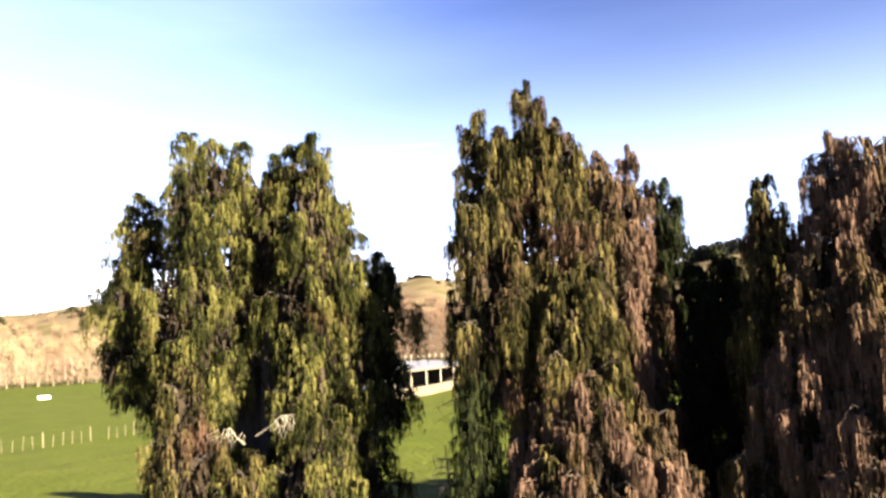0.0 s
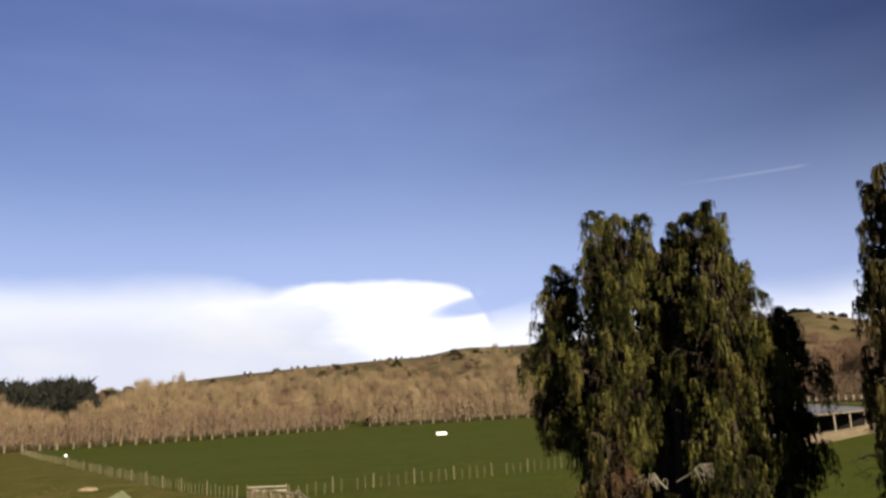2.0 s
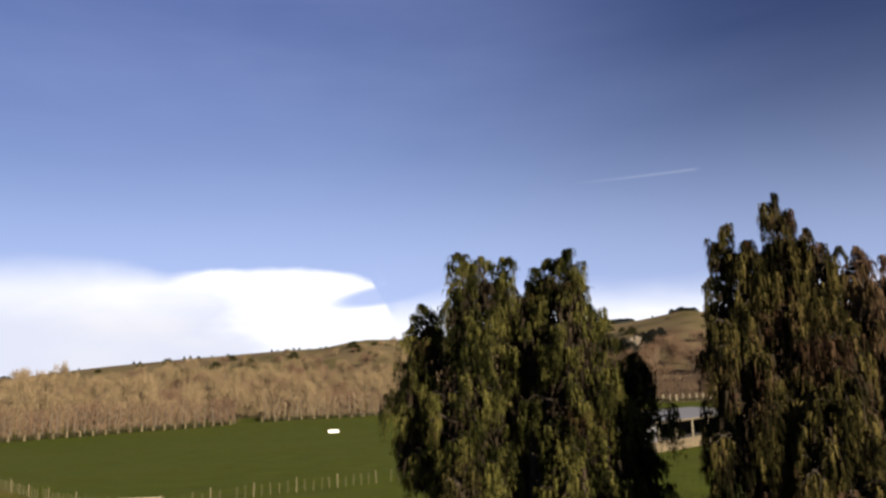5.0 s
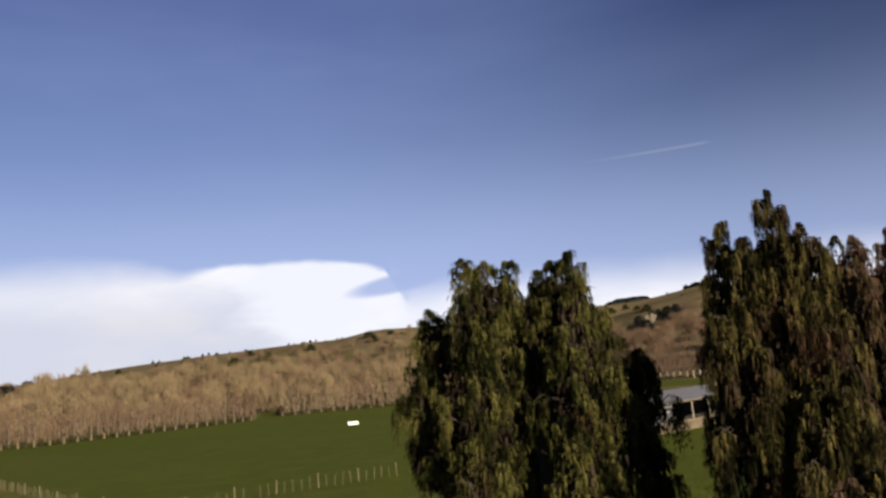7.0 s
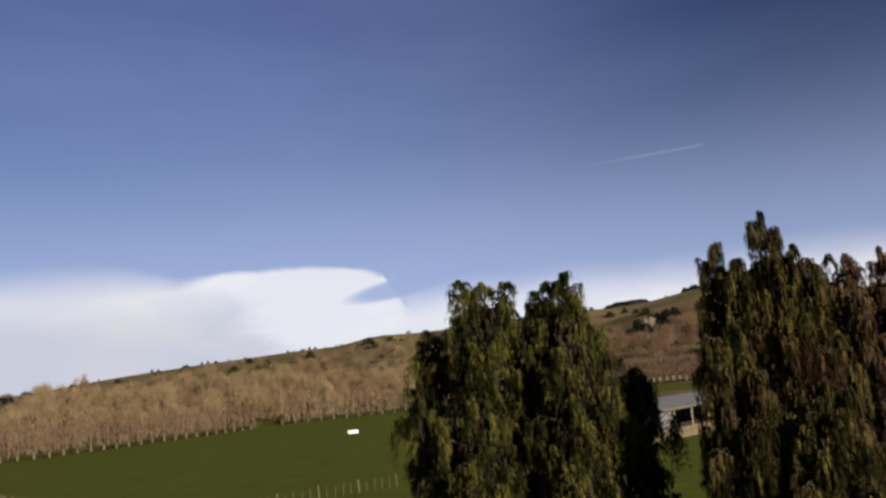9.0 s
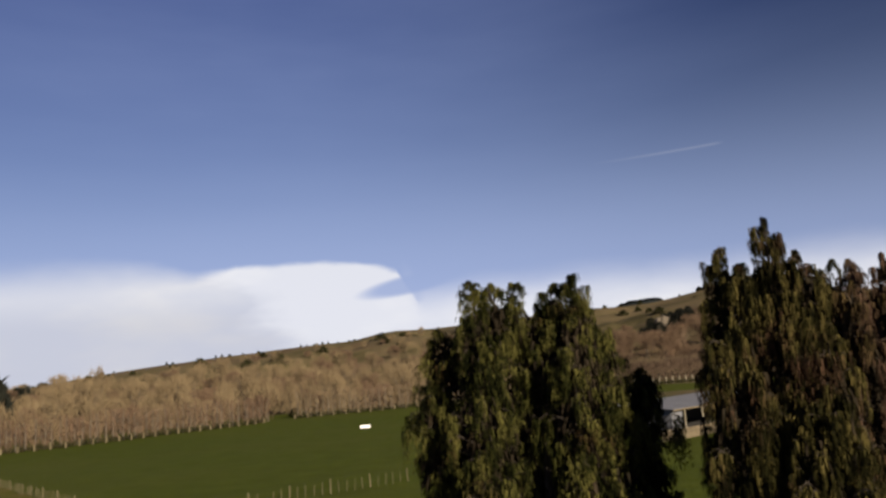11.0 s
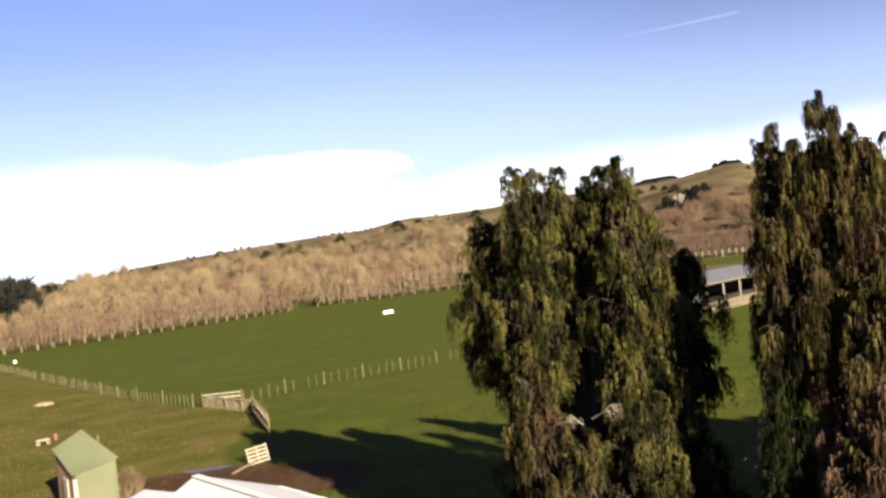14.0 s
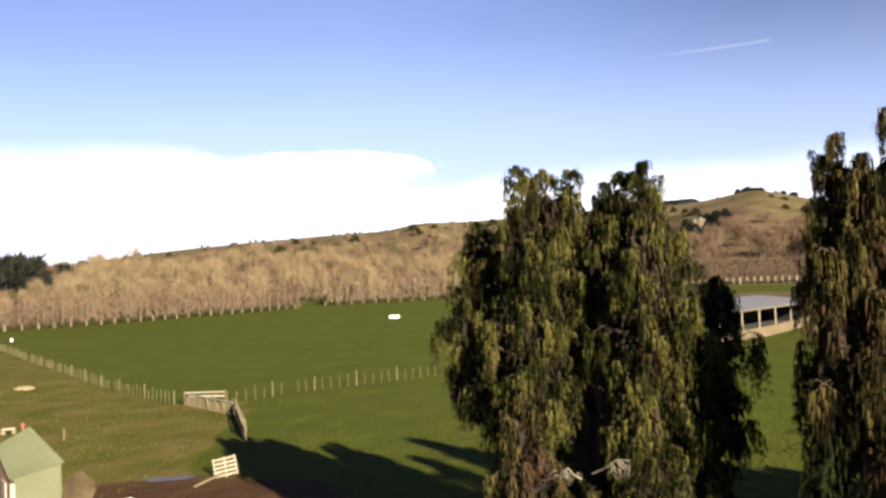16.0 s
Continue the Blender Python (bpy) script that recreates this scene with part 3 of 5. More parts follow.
THATCH = spray_templates(8, 5, 0.28, 0.24, 0.024)
T1 = (4.65, 17.7)
weeping_tree("weeping_cypress", "tall twin-topped weeping cypress, green with brown tips, beside the house", (*T1, zat(*T1)), 103.5, [
    (-1.3, 0.5, 9.95, 2.6, 0.85, M_LEAF_GREEN, 0.5), (-0.8, 0.4, 9.85, 5.0, 0.58, M_LEAF_GREEN, 0.5), (-0.3, 0.1, 9.85, 4.2, 0.62, M_LEAF_GREEN, 0.5),
    (-2.35, -0.4, 8.85, 4.3, 0.72, M_LEAF_GREEN, 0.6), (-2.65, -0.1, 7.7, 4.9, 0.62, M_LEAF_GREEN, 0.6),
    (0.62, 0.3, 9.7, 6.2, 0.5, M_LEAF_GREEN, 0.5), (1.1, 0.75, 9.8, 3.8, 0.86, M_LEAF_GREEN, 0.45), (1.65, 0.5, 8.55, 3.2, 0.76, M_LEAF_GREEN, 0.5),
    (2.55, -0.5, 7.45, 3.7, 0.80, M_LEAF_GREEN, 0.62), (-1.4, 1.4, 5.2, 1.2, 0.72, M_LEAF_MIXED, 0.55), (0.9, 1.3, 5.7, 0.3, 1.05, M_LEAF_GREEN, 0.3),
    (1.95, 0.8, 4.5, 0.2, 0.95, M_LEAF_GREEN, 0.25), (-0.25, 1.5, 3.6, 0.2, 0.85, M_LEAF_MIXED, 0.35), (-1.7, -0.3, 6.0, 0.2, 0.74, M_LEAF_GREEN, 0.4), (0.2, -0.4, 9.3, 2.6, 0.75, M_LEAF_GREEN, 0.5), (0.2, 0.35, 9.1, 6.6, 0.5, M_LEAF_GREEN, 0.5)], SPRAY, 1.0, 5, 0.55)
T2 = (9.45, 13.95)
weeping_tree("weeping_cypress", "weeping cypress with a single spire and browning sprays", (*T2, zat(*T2)), 120.0, [
    (-0.2, 0.0, 10.25, 2.6, 0.72, M_LEAF_MIXED, 0.4), (-1.28, -0.1, 9.75, 4.0, 0.5, M_LEAF_MIXED, 0.6), (-0.75, 0.2, 9.3, 4.0, 0.55, M_LEAF_MIXED, 0.5), (-1.15, 0.5, 7.9, 3.9, 0.72, M_LEAF_MIXED, 0.5),
    (0.36, -0.1, 9.5, 4.5, 0.55, M_LEAF_MIXED, 0.55), (0.7, 0.3, 7.6, 3.0, 0.6, M_LEAF_MIXED, 0.5), (1.3, -1.0, 8.75, 3.5, 0.6, M_LEAF_BROWN, 0.5),
    (0.3, 0.6, 6.4, 1.2, 1.15, M_LEAF_MIXED, 0.4), (0.4, 1.2, 4.5, 0.2, 1.35, M_LEAF_BROWN, 0.4), (1.4, 0.9, 4.1, 0.2, 0.95, M_LEAF_BROWN, 0.4), (-0.5, 0.8, 3.9, 0.2, 0.7, M_LEAF_BROWN, 0.4)], LONG_SPRAY, 1.0, 9, 0.8)
T3 = (13.8, 11.1)
weeping_tree("weeping_cypress", "browned weeping cypress with long hanging sprays", (*T3, zat(*T3)), 141.0, [
    (0.1, 0.0, 8.6, 1.5, 0.95, M_LEAF_BROWN, 0.5), (0.75, 0.1, 8.4, 1.5, 0.95, M_LEAF_BROWN, 0.5), (-1.1, -0.1, 8.0, 2.0, 0.72, M_LEAF_MIXED, 0.5), (-0.65, 0.5, 6.4, 0.6, 0.78, M_LEAF_BROWN, 0.55),
    # the last lobe is added out of view, to shade the dark conifer
    (-1.2, 0.6, 4.6, 0.2, 0.9, M_LEAF_BROWN, 0.4), (0.6, 0.9, 5.6, 0.2, 1.15, M_LEAF_BROWN, 0.4), (1.8, 0.0, 8.3, 0.4, 1.2, M_LEAF_BROWN, 0.5), (1.5, -1.6, 8.6, 0.3, 1.1, M_LEAF_BROWN, 0.5)], LONG_SPRAY, 1.0, 13, 1.05, sprays=0.8)
TB = (12.35, 15.9)
weeping_tree("weeping_cypress", "slender browned weeping cypress behind the spired one", (*TB, zat(*TB)), 128.0, [
    (-0.6, 0.0, 9.4, 4.5, 0.42, M_LEAF_MIXED, 0.55), (-0.05, 0.1, 9.35, 2.0, 0.55, M_LEAF_BROWN, 0.6), (0.6, 0.1, 9.4, 1.0, 0.62, M_LEAF_BROWN, 0.65),
    # the dark-leaved lobe carries its neighbours' shade in its colour
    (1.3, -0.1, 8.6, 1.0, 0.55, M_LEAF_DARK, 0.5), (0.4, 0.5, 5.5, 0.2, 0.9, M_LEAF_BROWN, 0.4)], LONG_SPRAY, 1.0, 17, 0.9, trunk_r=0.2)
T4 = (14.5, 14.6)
# leaf colour darkened for the shade this conifer stands in
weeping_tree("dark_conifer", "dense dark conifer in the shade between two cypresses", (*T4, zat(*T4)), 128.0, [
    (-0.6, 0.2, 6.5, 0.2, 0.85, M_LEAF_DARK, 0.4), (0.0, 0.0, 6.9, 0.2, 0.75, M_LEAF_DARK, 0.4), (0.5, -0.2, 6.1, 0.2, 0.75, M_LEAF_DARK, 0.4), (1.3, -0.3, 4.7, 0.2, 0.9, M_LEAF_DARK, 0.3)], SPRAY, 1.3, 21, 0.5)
T5, T6 = (18.6, 10.2), (22.3, 10.3)
for at, top, sd in ((T5, 8.7, 23), (T6, 8.8, 29)):
    weeping_tree("weeping_cypress", "browned weeping cypress further along the row", (*at, zat(*at)), 100.0, [
        (-1.3, 0.0, top - 0.2, 0.3, 1.15, M_LEAF_BROWN, 0.5), (0.0, 0.0, top, 0.3, 1.15, M_LEAF_BROWN, 0.5), (1.3, 0.0, top - 0.3, 0.3, 1.15, M_LEAF_BROWN, 0.5)], LONG_SPRAY, 1.7, sd, 1.0, sprays=0.45)


def shrub(name, label, at, rx, ry, h, count, material, template, size, seed, group=""):
    """A low rounded mass of sprays on a few stems."""
    rng = np.random.default_rng(seed)
    root = thing(name, label, "shrub", group, at=at)
    th, u = rng.uniform(0, 2 * math.pi, count), rng.uniform(0, 1, count)
    r = (1 - u**2.2) ** 0.5 * rng.uniform(0.55, 1.05, count) * (1 + 0.2 * np.sin(3 * th + seed))
    p = np.stack([np.cos(th) * r * rx, np.sin(th) * r * ry, 0.12 + u * h * (1 + 0.15 * np.sin(5 * th))], -1)
    part("stem", tubes("stem", [([(0, 0, -0.2), (0.05, 0.02, h * 0.4), (0.1, 0, h * 0.8)], [0.07, 0.05, 0.02])], M_BARK, 6), M_BARK, root)
    part("foliage", scatter("foliage", p, size * rng.uniform(0.6, 1.2, count), template, material), material, root)["kind"] = "stuff"
    return root


# the first bush is near black, deepening the dark low on the cypress
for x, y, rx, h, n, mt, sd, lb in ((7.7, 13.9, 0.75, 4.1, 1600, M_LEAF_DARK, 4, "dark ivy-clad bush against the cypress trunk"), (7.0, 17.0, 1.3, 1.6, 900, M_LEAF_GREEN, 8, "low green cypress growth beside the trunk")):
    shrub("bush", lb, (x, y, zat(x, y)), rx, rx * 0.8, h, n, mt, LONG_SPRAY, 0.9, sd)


def bare_tree(name, label, at, height, seed, lean=(0, 0), twigs=46, material=M_DEAD, radius=0.05, spread=0.16):
    rng = np.random.default_rng(seed)
    root = thing(name, label, "tree", at=at)
    n = 7
    stem = [(lean[0] * k / n + rng.normal(0, 0.03), lean[1] * k / n + rng.normal(0, 0.03), height * k / n - (0.2 if k == 0 else 0)) for k in range(n + 1)]
    part("trunk", tubes("trunk", [(stem, [radius * (1.1 - k / (n + 0.8)) for k in range(n + 1)])], material, 6), material, root)
    paths = []
    for _ in range(twigs):
        u = rng.uniform(0.12, 0.98)
        i = int(u * n)
        b = Vector(stem[i]).lerp(Vector(stem[min(i + 1, n)]), u * n - i)
        a, ln = rng.uniform(0, 2 * math.pi), height * spread * (1.1 - u) * rng.uniform(0.6, 1.3) + 0.15
        d = Vector((math.cos(a), math.sin(a), 0))
        paths.append(([b, b + d * ln * 0.5 + Vector((0, 0, 0.12 * ln)), b + d * ln + Vector((0, 0, -0.1 * ln))], [0.014, 0.01, 0.004]))
        for _ in range(3):
            c = b + d * ln * rng.uniform(0.3, 0.9)
            e = Vector((rng.normal(0, 0.2), rng.normal(0, 0.2), rng.normal(-0.05, 0.15)))
            paths.append(([c, c + e * 0.6, c + e], [0.008, 0.006, 0.003]))
    part("twig_mass", tubes("twig_mass", paths, material, 3), material, root)["kind"] = "stuff"
    return root


bare_tree("dead_sapling", "thin bare dead sapling with short side twigs", (9.6, 18.0, zat(9.6, 18.0)), 6.9, 4, material=M_BARK, radius=0.05)
bare_tree("dead_sapling", "thin bare dark stem beside the cypress", (7.5, 14.3, zat(7.5, 14.3)), 3.4, 6, (-0.2, 0.1), 20, M_BARK)


def dead_branch(at, rz, seed):
    """A bleached dead bough that sticks out of the crown, with drooping twigs."""
    rng = np.random.default_rng(seed)
    paths = [([(0, 0.9, -0.5), (0.0, 0.4, -0.25), (0.0, 0.05, 0.0), (0.12, -0.3, 0.02)], [0.05, 0.045, 0.035, 0.015])]
    for _ in range(15):
        u = rng.uniform(-0.3, 0.4)
        b = Vector((0.1 * rng.normal(), u, -0.5 * max(u, 0)))
        paths.append(([b, b + Vector((rng.normal(0, 0.12), -0.12, -0.15)), b + Vector((rng.normal(0, 0.2), -0.18, -rng.uniform(0.15, 0.45)))], [0.014, 0.010, 0.004]))
    paths = [([Vector(p) * 0.72 for p in q], [r * 0.34 for r in w]) for q, w in paths]
    root = thing("dead_branch", "bleached dead bough with hanging twigs in the cypress crown", "branch", "dead boughs", at=at, rz=rz)
    part("bough", tubes("bough", paths[:1], M_RAIL, 5), M_RAIL, root)
    for q in paths[1:]:
        part("twig", tubes("twig", [q], M_RAIL, 4), M_RAIL, root)
    return root


for x, y, z, rz, sd in ((4.54, 15.4, 3.95, 35, 1), (3.63, 15.6, 3.8, -35, 2)):
    dead_branch((x, y, z), rz, sd)

# ---- farm buildings ----
def slab(bm, a, b, c, d, thick=0.04):
    """A thin sheet with four corners and a thickness downwards."""
    top = [bm.verts.new(p) for p in (a, b, c, d)]
    low = [bm.verts.new((p[0], p[1], p[2] - thick)) for p in (a, b, c, d)]
    bm.faces.new(top)
    bm.faces.new(low[::-1])
    for i in range(4):
        bm.faces.new((top[i], low[i], low[(i + 1) % 4], top[(i + 1) % 4]))
    return bm


def corrugated(a, b, c, d, pitch=0.22, depth=0.010, thick=0.02):
    """A sheet of corrugated iron: a to b is the ridge, d to c the eave."""
    a, b, c, d = (Vector(p) for p in (a, b, c, d))
    n = max(4, int((b - a).length / (pitch / 4)))
    up = (b - a).cross(d - a).normalized()
    if up.z < 0:
        up = -up
    vs, fs = [], []
    for k in range(n + 1):
        o = up * depth * (0.5 + 0.5 * math.cos(k * math.pi / 2))
        for p in (a.lerp(b, k / n) + o, d.lerp(c, k / n) + o):
            vs += [tuple(p), tuple(p - up * thick)]
    for k in range(n):
        i = 4 * k
        fs += [(i, i + 2, i + 6, i + 4), (i + 1, i + 5, i + 7, i + 3), (i, i + 4, i + 5, i + 1), (i + 2, i + 3, i + 7, i + 6)]
    return vs, fs


def roof_sheet(name, quad, material, parent, label="", depth=0.010):
    v, f = corrugated(*quad, depth=depth)
    return part(name, mesh_of(name, v, f, material), material, parent, label)


def wall_box(parent, name, p, q, z0, z1, material, thick=0.12, label=""):
    """A wall from p to q."""
    bm = bmesh.new()
    d = Vector((q[0] - p[0], q[1] - p[1], 0))
    box(bm, (p[0] + q[0]) / 2, (p[1] + q[1]) / 2, (z0 + z1) / 2, d.length, thick, z1 - z0, math.degrees(math.atan2(d.y, d.x)), bevel=0.01)
    return part(name, bm, material, parent, label)


def gable_house(root, A, D, length, half, ridge, eave, ground, over=0.18, roof=M_ROOF, wall=M_WALL, back_eave=None):
    """Two slopes, four walls with gable ends, ridge cap, fascias and gutters."""
    A, D = Vector((*A, 0)), Vector((*D, 0)).normalized()
    N = Vector((D.y, -D.x, 0))
    if N.y > 0:
        N = -N
    B = A + D * length
    z = lambda v, h: (v.x, v.y, h)
    back = eave if back_eave is None else back_eave
    for s in (1, -1):
        low = eave if s == 1 else back
        roof_sheet("roof_slope", (z(A, ridge), z(B, ridge), z(B + N * half * s, low), z(A + N * half * s, low)), roof, root, "white painted corrugated iron" if roof is M_ROOF else "", 0.003)
        p, q = A + N * (half - over) * s + D * over, B + N * (half - over) * s - D * over
        wall_box(root, "wall", (p.x, p.y), (q.x, q.y), ground, low + 0.02, wall)
        bm = bmesh.new()
        g = A + N * (half + 0.04) * s
        h = B + N * (half + 0.04) * s
        d = h - g
        box(bm, (g.x + h.x) / 2, (g.y + h.y) / 2, low - 0.05, d.length, 0.09, 0.09, math.degrees(math.atan2(d.y, d.x)), bevel=0.02)
        part("gutter", bm, M_WHITE, root)
    for e in (A + D * over, B - D * over):
        bm = bmesh.new()
        pts = [e + N * (half - over), e - N * (half - over)]
        ring = [(pts[0].x, pts[0].y, ground), (pts[1].x, pts[1].y, ground), (pts[1].x, pts[1].y, back), (e.x, e.y, ridge - 0.08), (pts[0].x, pts[0].y, eave)]
        f = bm.faces.new([bm.verts.new(p) for p in ring])
        r = bmesh.ops.extrude_face_region(bm, geom=[f])
        bmesh.ops.translate(bm, vec=D * 0.1 * (1 if e == A + D * over else -1), verts=[v for v in r["geom"] if isinstance(v, bmesh.types.BMVert)])
        bmesh.ops.recalc_face_normals(bm, faces=bm.faces)
        part("gable_wall", bm, wall, root)
    bm = bmesh.new()
    d = B - A
    box(bm, (A.x + B.x) / 2, (A.y + B.y) / 2, ridge + 0.006, d.length + 0.04, 0.22, 0.02, math.degrees(math.atan2(d.y, d.x)), bevel=0.02)
    part("ridge_cap", bm, roof, root)


def build_house():
    root = thing("farmhouse", "low farmhouse with a white painted corrugated iron roof", "house")
    gable_house(root, (-5.63, 19.05), (0.616, -0.788), 10.5, 2.3, 2.72, 1.6, -0.9, back_eave=1.84)
    gable_house(root, (-0.05, 12.55), (0.87, -0.49), 4.6, 1.5, 2.52, 1.72, -0.9)
    # lower wing at the back
    roof_sheet("lean_to_roof", ((-7.72, 21.3, 2.0), (-6.3, 19.9, 2.12), (-6.85, 17.3, 1.9), (-8.45, 19.35, 1.78)), M_ROOF, root, "white lean-to roof", 0.003)
    wall_box(root, "wall", (-8.25, 19.35), (-6.95, 17.75), -0.85, 1.74, M_WALL)
    wall_box(root, "wall", (-8.25, 19.35), (-7.6, 21.1), -0.85, 1.78, M_WALL)
    wall_box(root, "window", (-7.85, 18.75), (-7.55, 18.38), 0.5, 1.4, M_DARKIN, 0.16, "dark narrow window")
    bm = bmesh.new()
    box(bm, -7.68, 18.3, 1.74, 2.55, 0.07, 0.09, math.degrees(math.atan2(-2.05, 1.6)), bevel=0.02)
    part("gutter", bm, M_DARKIN, root)
    # flue with a thin bracket, and two small vents on the ridge
    for h0, h1, r, nm in ((2.2, 2.96, 0.055, "flue"), (2.94, 3.02, 0.066, "flue_cowl")):
        bm = bmesh.new()
        bmesh.ops.create_cone(bm, cap_ends=True, segments=14, radius1=r, radius2=r, depth=h1 - h0, matrix=pose(-0.56, 11.6, (h0 + h1) / 2))
        part(nm, bm, M_WHITE, root)
    v, f = tube([(-0.74, 11.72, 3.0), (-0.56, 11.6, 3.03), (-0.38, 11.5, 2.97)], [0.012, 0.012, 0.012], 6)
    part("bracket", mesh_of("bracket", v, f, M_DARKIN, True), M_DARKIN, root)
    for x, y in ((-0.62, 12.66), (-0.25, 12.18)):
        bm = bmesh.new()
        bmesh.ops.create_cone(bm, cap_ends=True, segments=10, radius1=0.03, radius2=0.025, depth=0.12, matrix=pose(x, y, 2.76))
        part("roof_vent", bm, M_DARKIN, root)


build_house()


def build_hut():
    root = thing("hut", "small narrow hut with a faded green iron roof and wall", "hut")
    F, u, v, g = Vector((-11.65, 26.0, 0)), Vector((0.82, 0.57, 0)) * 1.5, Vector((-0.57, 0.82, 0)) * 2.5, zat(-12, 27)
    c = lambda a, b, z: tuple(F + u * a + v * b + Vector((0, 0, z)))
    roof_sheet("roof", (c(-.05, 1.04, 2.28), c(0.66, 1.04, 2.78), c(1.0, -.04, 1.96), c(-.05, -.04, 1.7)), M_HUTROOF, root, "faded green corrugated iron")
    for (a0, b0, z0), (a1, b1, z1), m in (((0, 0, 1.66), (0.95, 0, 1.90), M_HUTWALL), ((0.95, 0, 1.90), (0.62, 1, 2.70), M_HUTWALL), ((0.62, 1, 2.70), (0, 1, 2.22), M_HUTWALL), ((0, 1, 2.22), (0, 0, 1.66), M_RUST)):
        bm = bmesh.new()
        f = bm.faces.new([bm.verts.new(k) for k in (c(a0, b0, g - 0.1), c(a1, b1, g - 0.1), c(a1, b1, z1), c(a0, b0, z0))])
        n = f.normal_update() or f.normal.copy()
        r = bmesh.ops.extrude_face_region(bm, geom=[f])
        bmesh.ops.translate(bm, vec=-n * 0.07, verts=[k for k in r["geom"] if isinstance(k, bmesh.types.BMVert)])
        bmesh.ops.recalc_face_normals(bm, faces=bm.faces)
        part("wall", bm, m, root)
    wall_box(root, "door", c(-0.04, 0.25, 0)[:2], c(-0.04, 0.5, 0)[:2], g, 1.45, M_WALL, 0.05, "pale plank door")
    wall_box(root, "corner_board", c(-0.03, -0.02, 0)[:2], c(0.06, -0.02, 0)[:2], g - 0.1, 1.53, M_WALL, 0.1)


build_hut()


# ---- fences ----
def post_mesh(name, r, h, material, sides=6, point=False):
    v, f = tube([(0, 0, -0.25), (0, 0, h * 0.5), (0, 0, h), (0, 0, h + (0.08 if point else 0.01))], [r * 1.05, r, r * 0.95, 0.01], sides)
    return mesh_of(name, v, f, material)


P_POST, P_BATTEN, P_FAR, P_WHITE = post_mesh("post", 0.036, 0.92, M_POST), post_mesh("batten", 0.018, 0.84, M_POST, 4), post_mesh("far_post", 0.15, 1.1, M_POST), post_mesh("orchard_post", 0.2, 1.9, M_RAIL)


def stand(name, me, parent, x, y, rng, tilt=3.0, sc=1.0):
    ob = new(name, me)
    ob.parent = parent
    ob.matrix_basis = pose(x, y, zat(x, y), rng.uniform(-tilt, tilt), rng.uniform(-tilt, tilt), rng.uniform(0, 360)) @ Matrix.Diagonal((1, 1, sc, 1))
    return ob


def along(line, step):
    out, left = [], 0.0
    for (a, b), (c, d) in zip(line, line[1:]):
        ln = math.hypot(c - a, d - b)
        t = left
        while t < ln:
            out.append((a + (c - a) * t / ln, b + (d - b) * t / ln))
            t += step
        left = t - ln
    return out


def wires(parent, line, heights, r=0.004):
    paths = []
    for h in heights:
        pts = [(x, y, zat(x, y) + h) for x, y in along(line, 4.0)]
        paths.append((pts, [r] * len(pts)))
    part("wire", tubes("wire", paths, M_DARKIN, 3), M_DARKIN, parent)["kind"] = "stuff"


def batten_fence(label, line, step, every, seed):
    rng = np.random.default_rng(seed)
    root = thing("fence", label, "fence")
    for k, (x, y) in enumerate(along(line, step)):
        if k % every == 0:
            stand("post", P_POST, root, x, y, rng, 3, rng.uniform(0.9, 1.08))
        elif rng.uniform() < 0.9:
            stand("batten", P_BATTEN, root, x, y, rng, 4, rng.uniform(0.75, 1.02))
    wires(root, line, (0.35, 0.7, 1.0))
    return root


batten_fence("wire fence of weathered posts and battens along the rough grass", FENCE_LEFT, 0.62, 7, 2)
MID = [(-10.7, 50.0), (-5.4, 54.4), (2.3, 58.6), (10.0, 63.0)]
batten_fence("wire fence of weathered posts and battens across the paddock", MID, 0.62, 5, 3)


def far_fence(line, step, seed):
    rng = np.random.default_rng(seed)
    root = thing("fence", "line of pale posts along the foot of the shelter belt", "fence", "far fences")
    for x, y in along(line, step):
        stand("post", P_FAR, root, x, y, rng, 2, rng.uniform(0.85, 1.1))
    wires(root, line, (0.5, 0.9), 0.008)


FAR_L, FAR_R = [(-27.5, 190.0), (-36.0, 178.0), (-47.0, 165.0), (-58.0, 151.5), (-70.0, 141.5), (-105.0, 118.0)], [(-21.5, 200.0), (12.0, 213.0), (70.0, 228.0)]
far_fence(FAR_L, 2.7, 5)
far_fence(FAR_R, 3.3, 6)


def plank(bm, p, q, w, t, rng=None):
    """A sawn board from p to q."""
    p, q = Vector(p), Vector(q)
    d = q - p
    m = Matrix.Translation((p + q) / 2) @ d.to_track_quat("X", "Z").to_matrix().to_4x4() @ Matrix.Diagonal((d.length, t, w, 1))
    bmesh.ops.create_cube(bm, size=1.0, matrix=m)
    return bm


def rail_panel(root, p, q, h, rails, slats, seed, mats=(M_RAIL, M_POST)):
    rng = np.random.default_rng(seed)
    p, q = Vector((*p, zat(*p))), Vector((*q, zat(*q)))
    for k in range(rails):
        z = h * (1 - 0.28 * k)
        part("rail", plank(bmesh.new(), p + Vector((0, 0, z)), q + Vector((0, 0, z + rng.normal(0, 0.06))), 0.09, 0.05), mats[0], root)
    for k in range(slats):
        b = p.lerp(q, (k + 0.5) / slats)
        ln = h * rng.uniform(0.78, 0.98)
        part("slat", plank(bmesh.new(), b + Vector((0, 0.06, 0.0)), b + Vector((rng.normal(0, 0.03), 0.06, ln)), 0.12, 0.03), mats[1], root)
    for e in (p, q):
        ob = new("post", P_POST)
        ob.parent = root
        ob.matrix_basis = pose(e.x, e.y + 0.02, e.z)


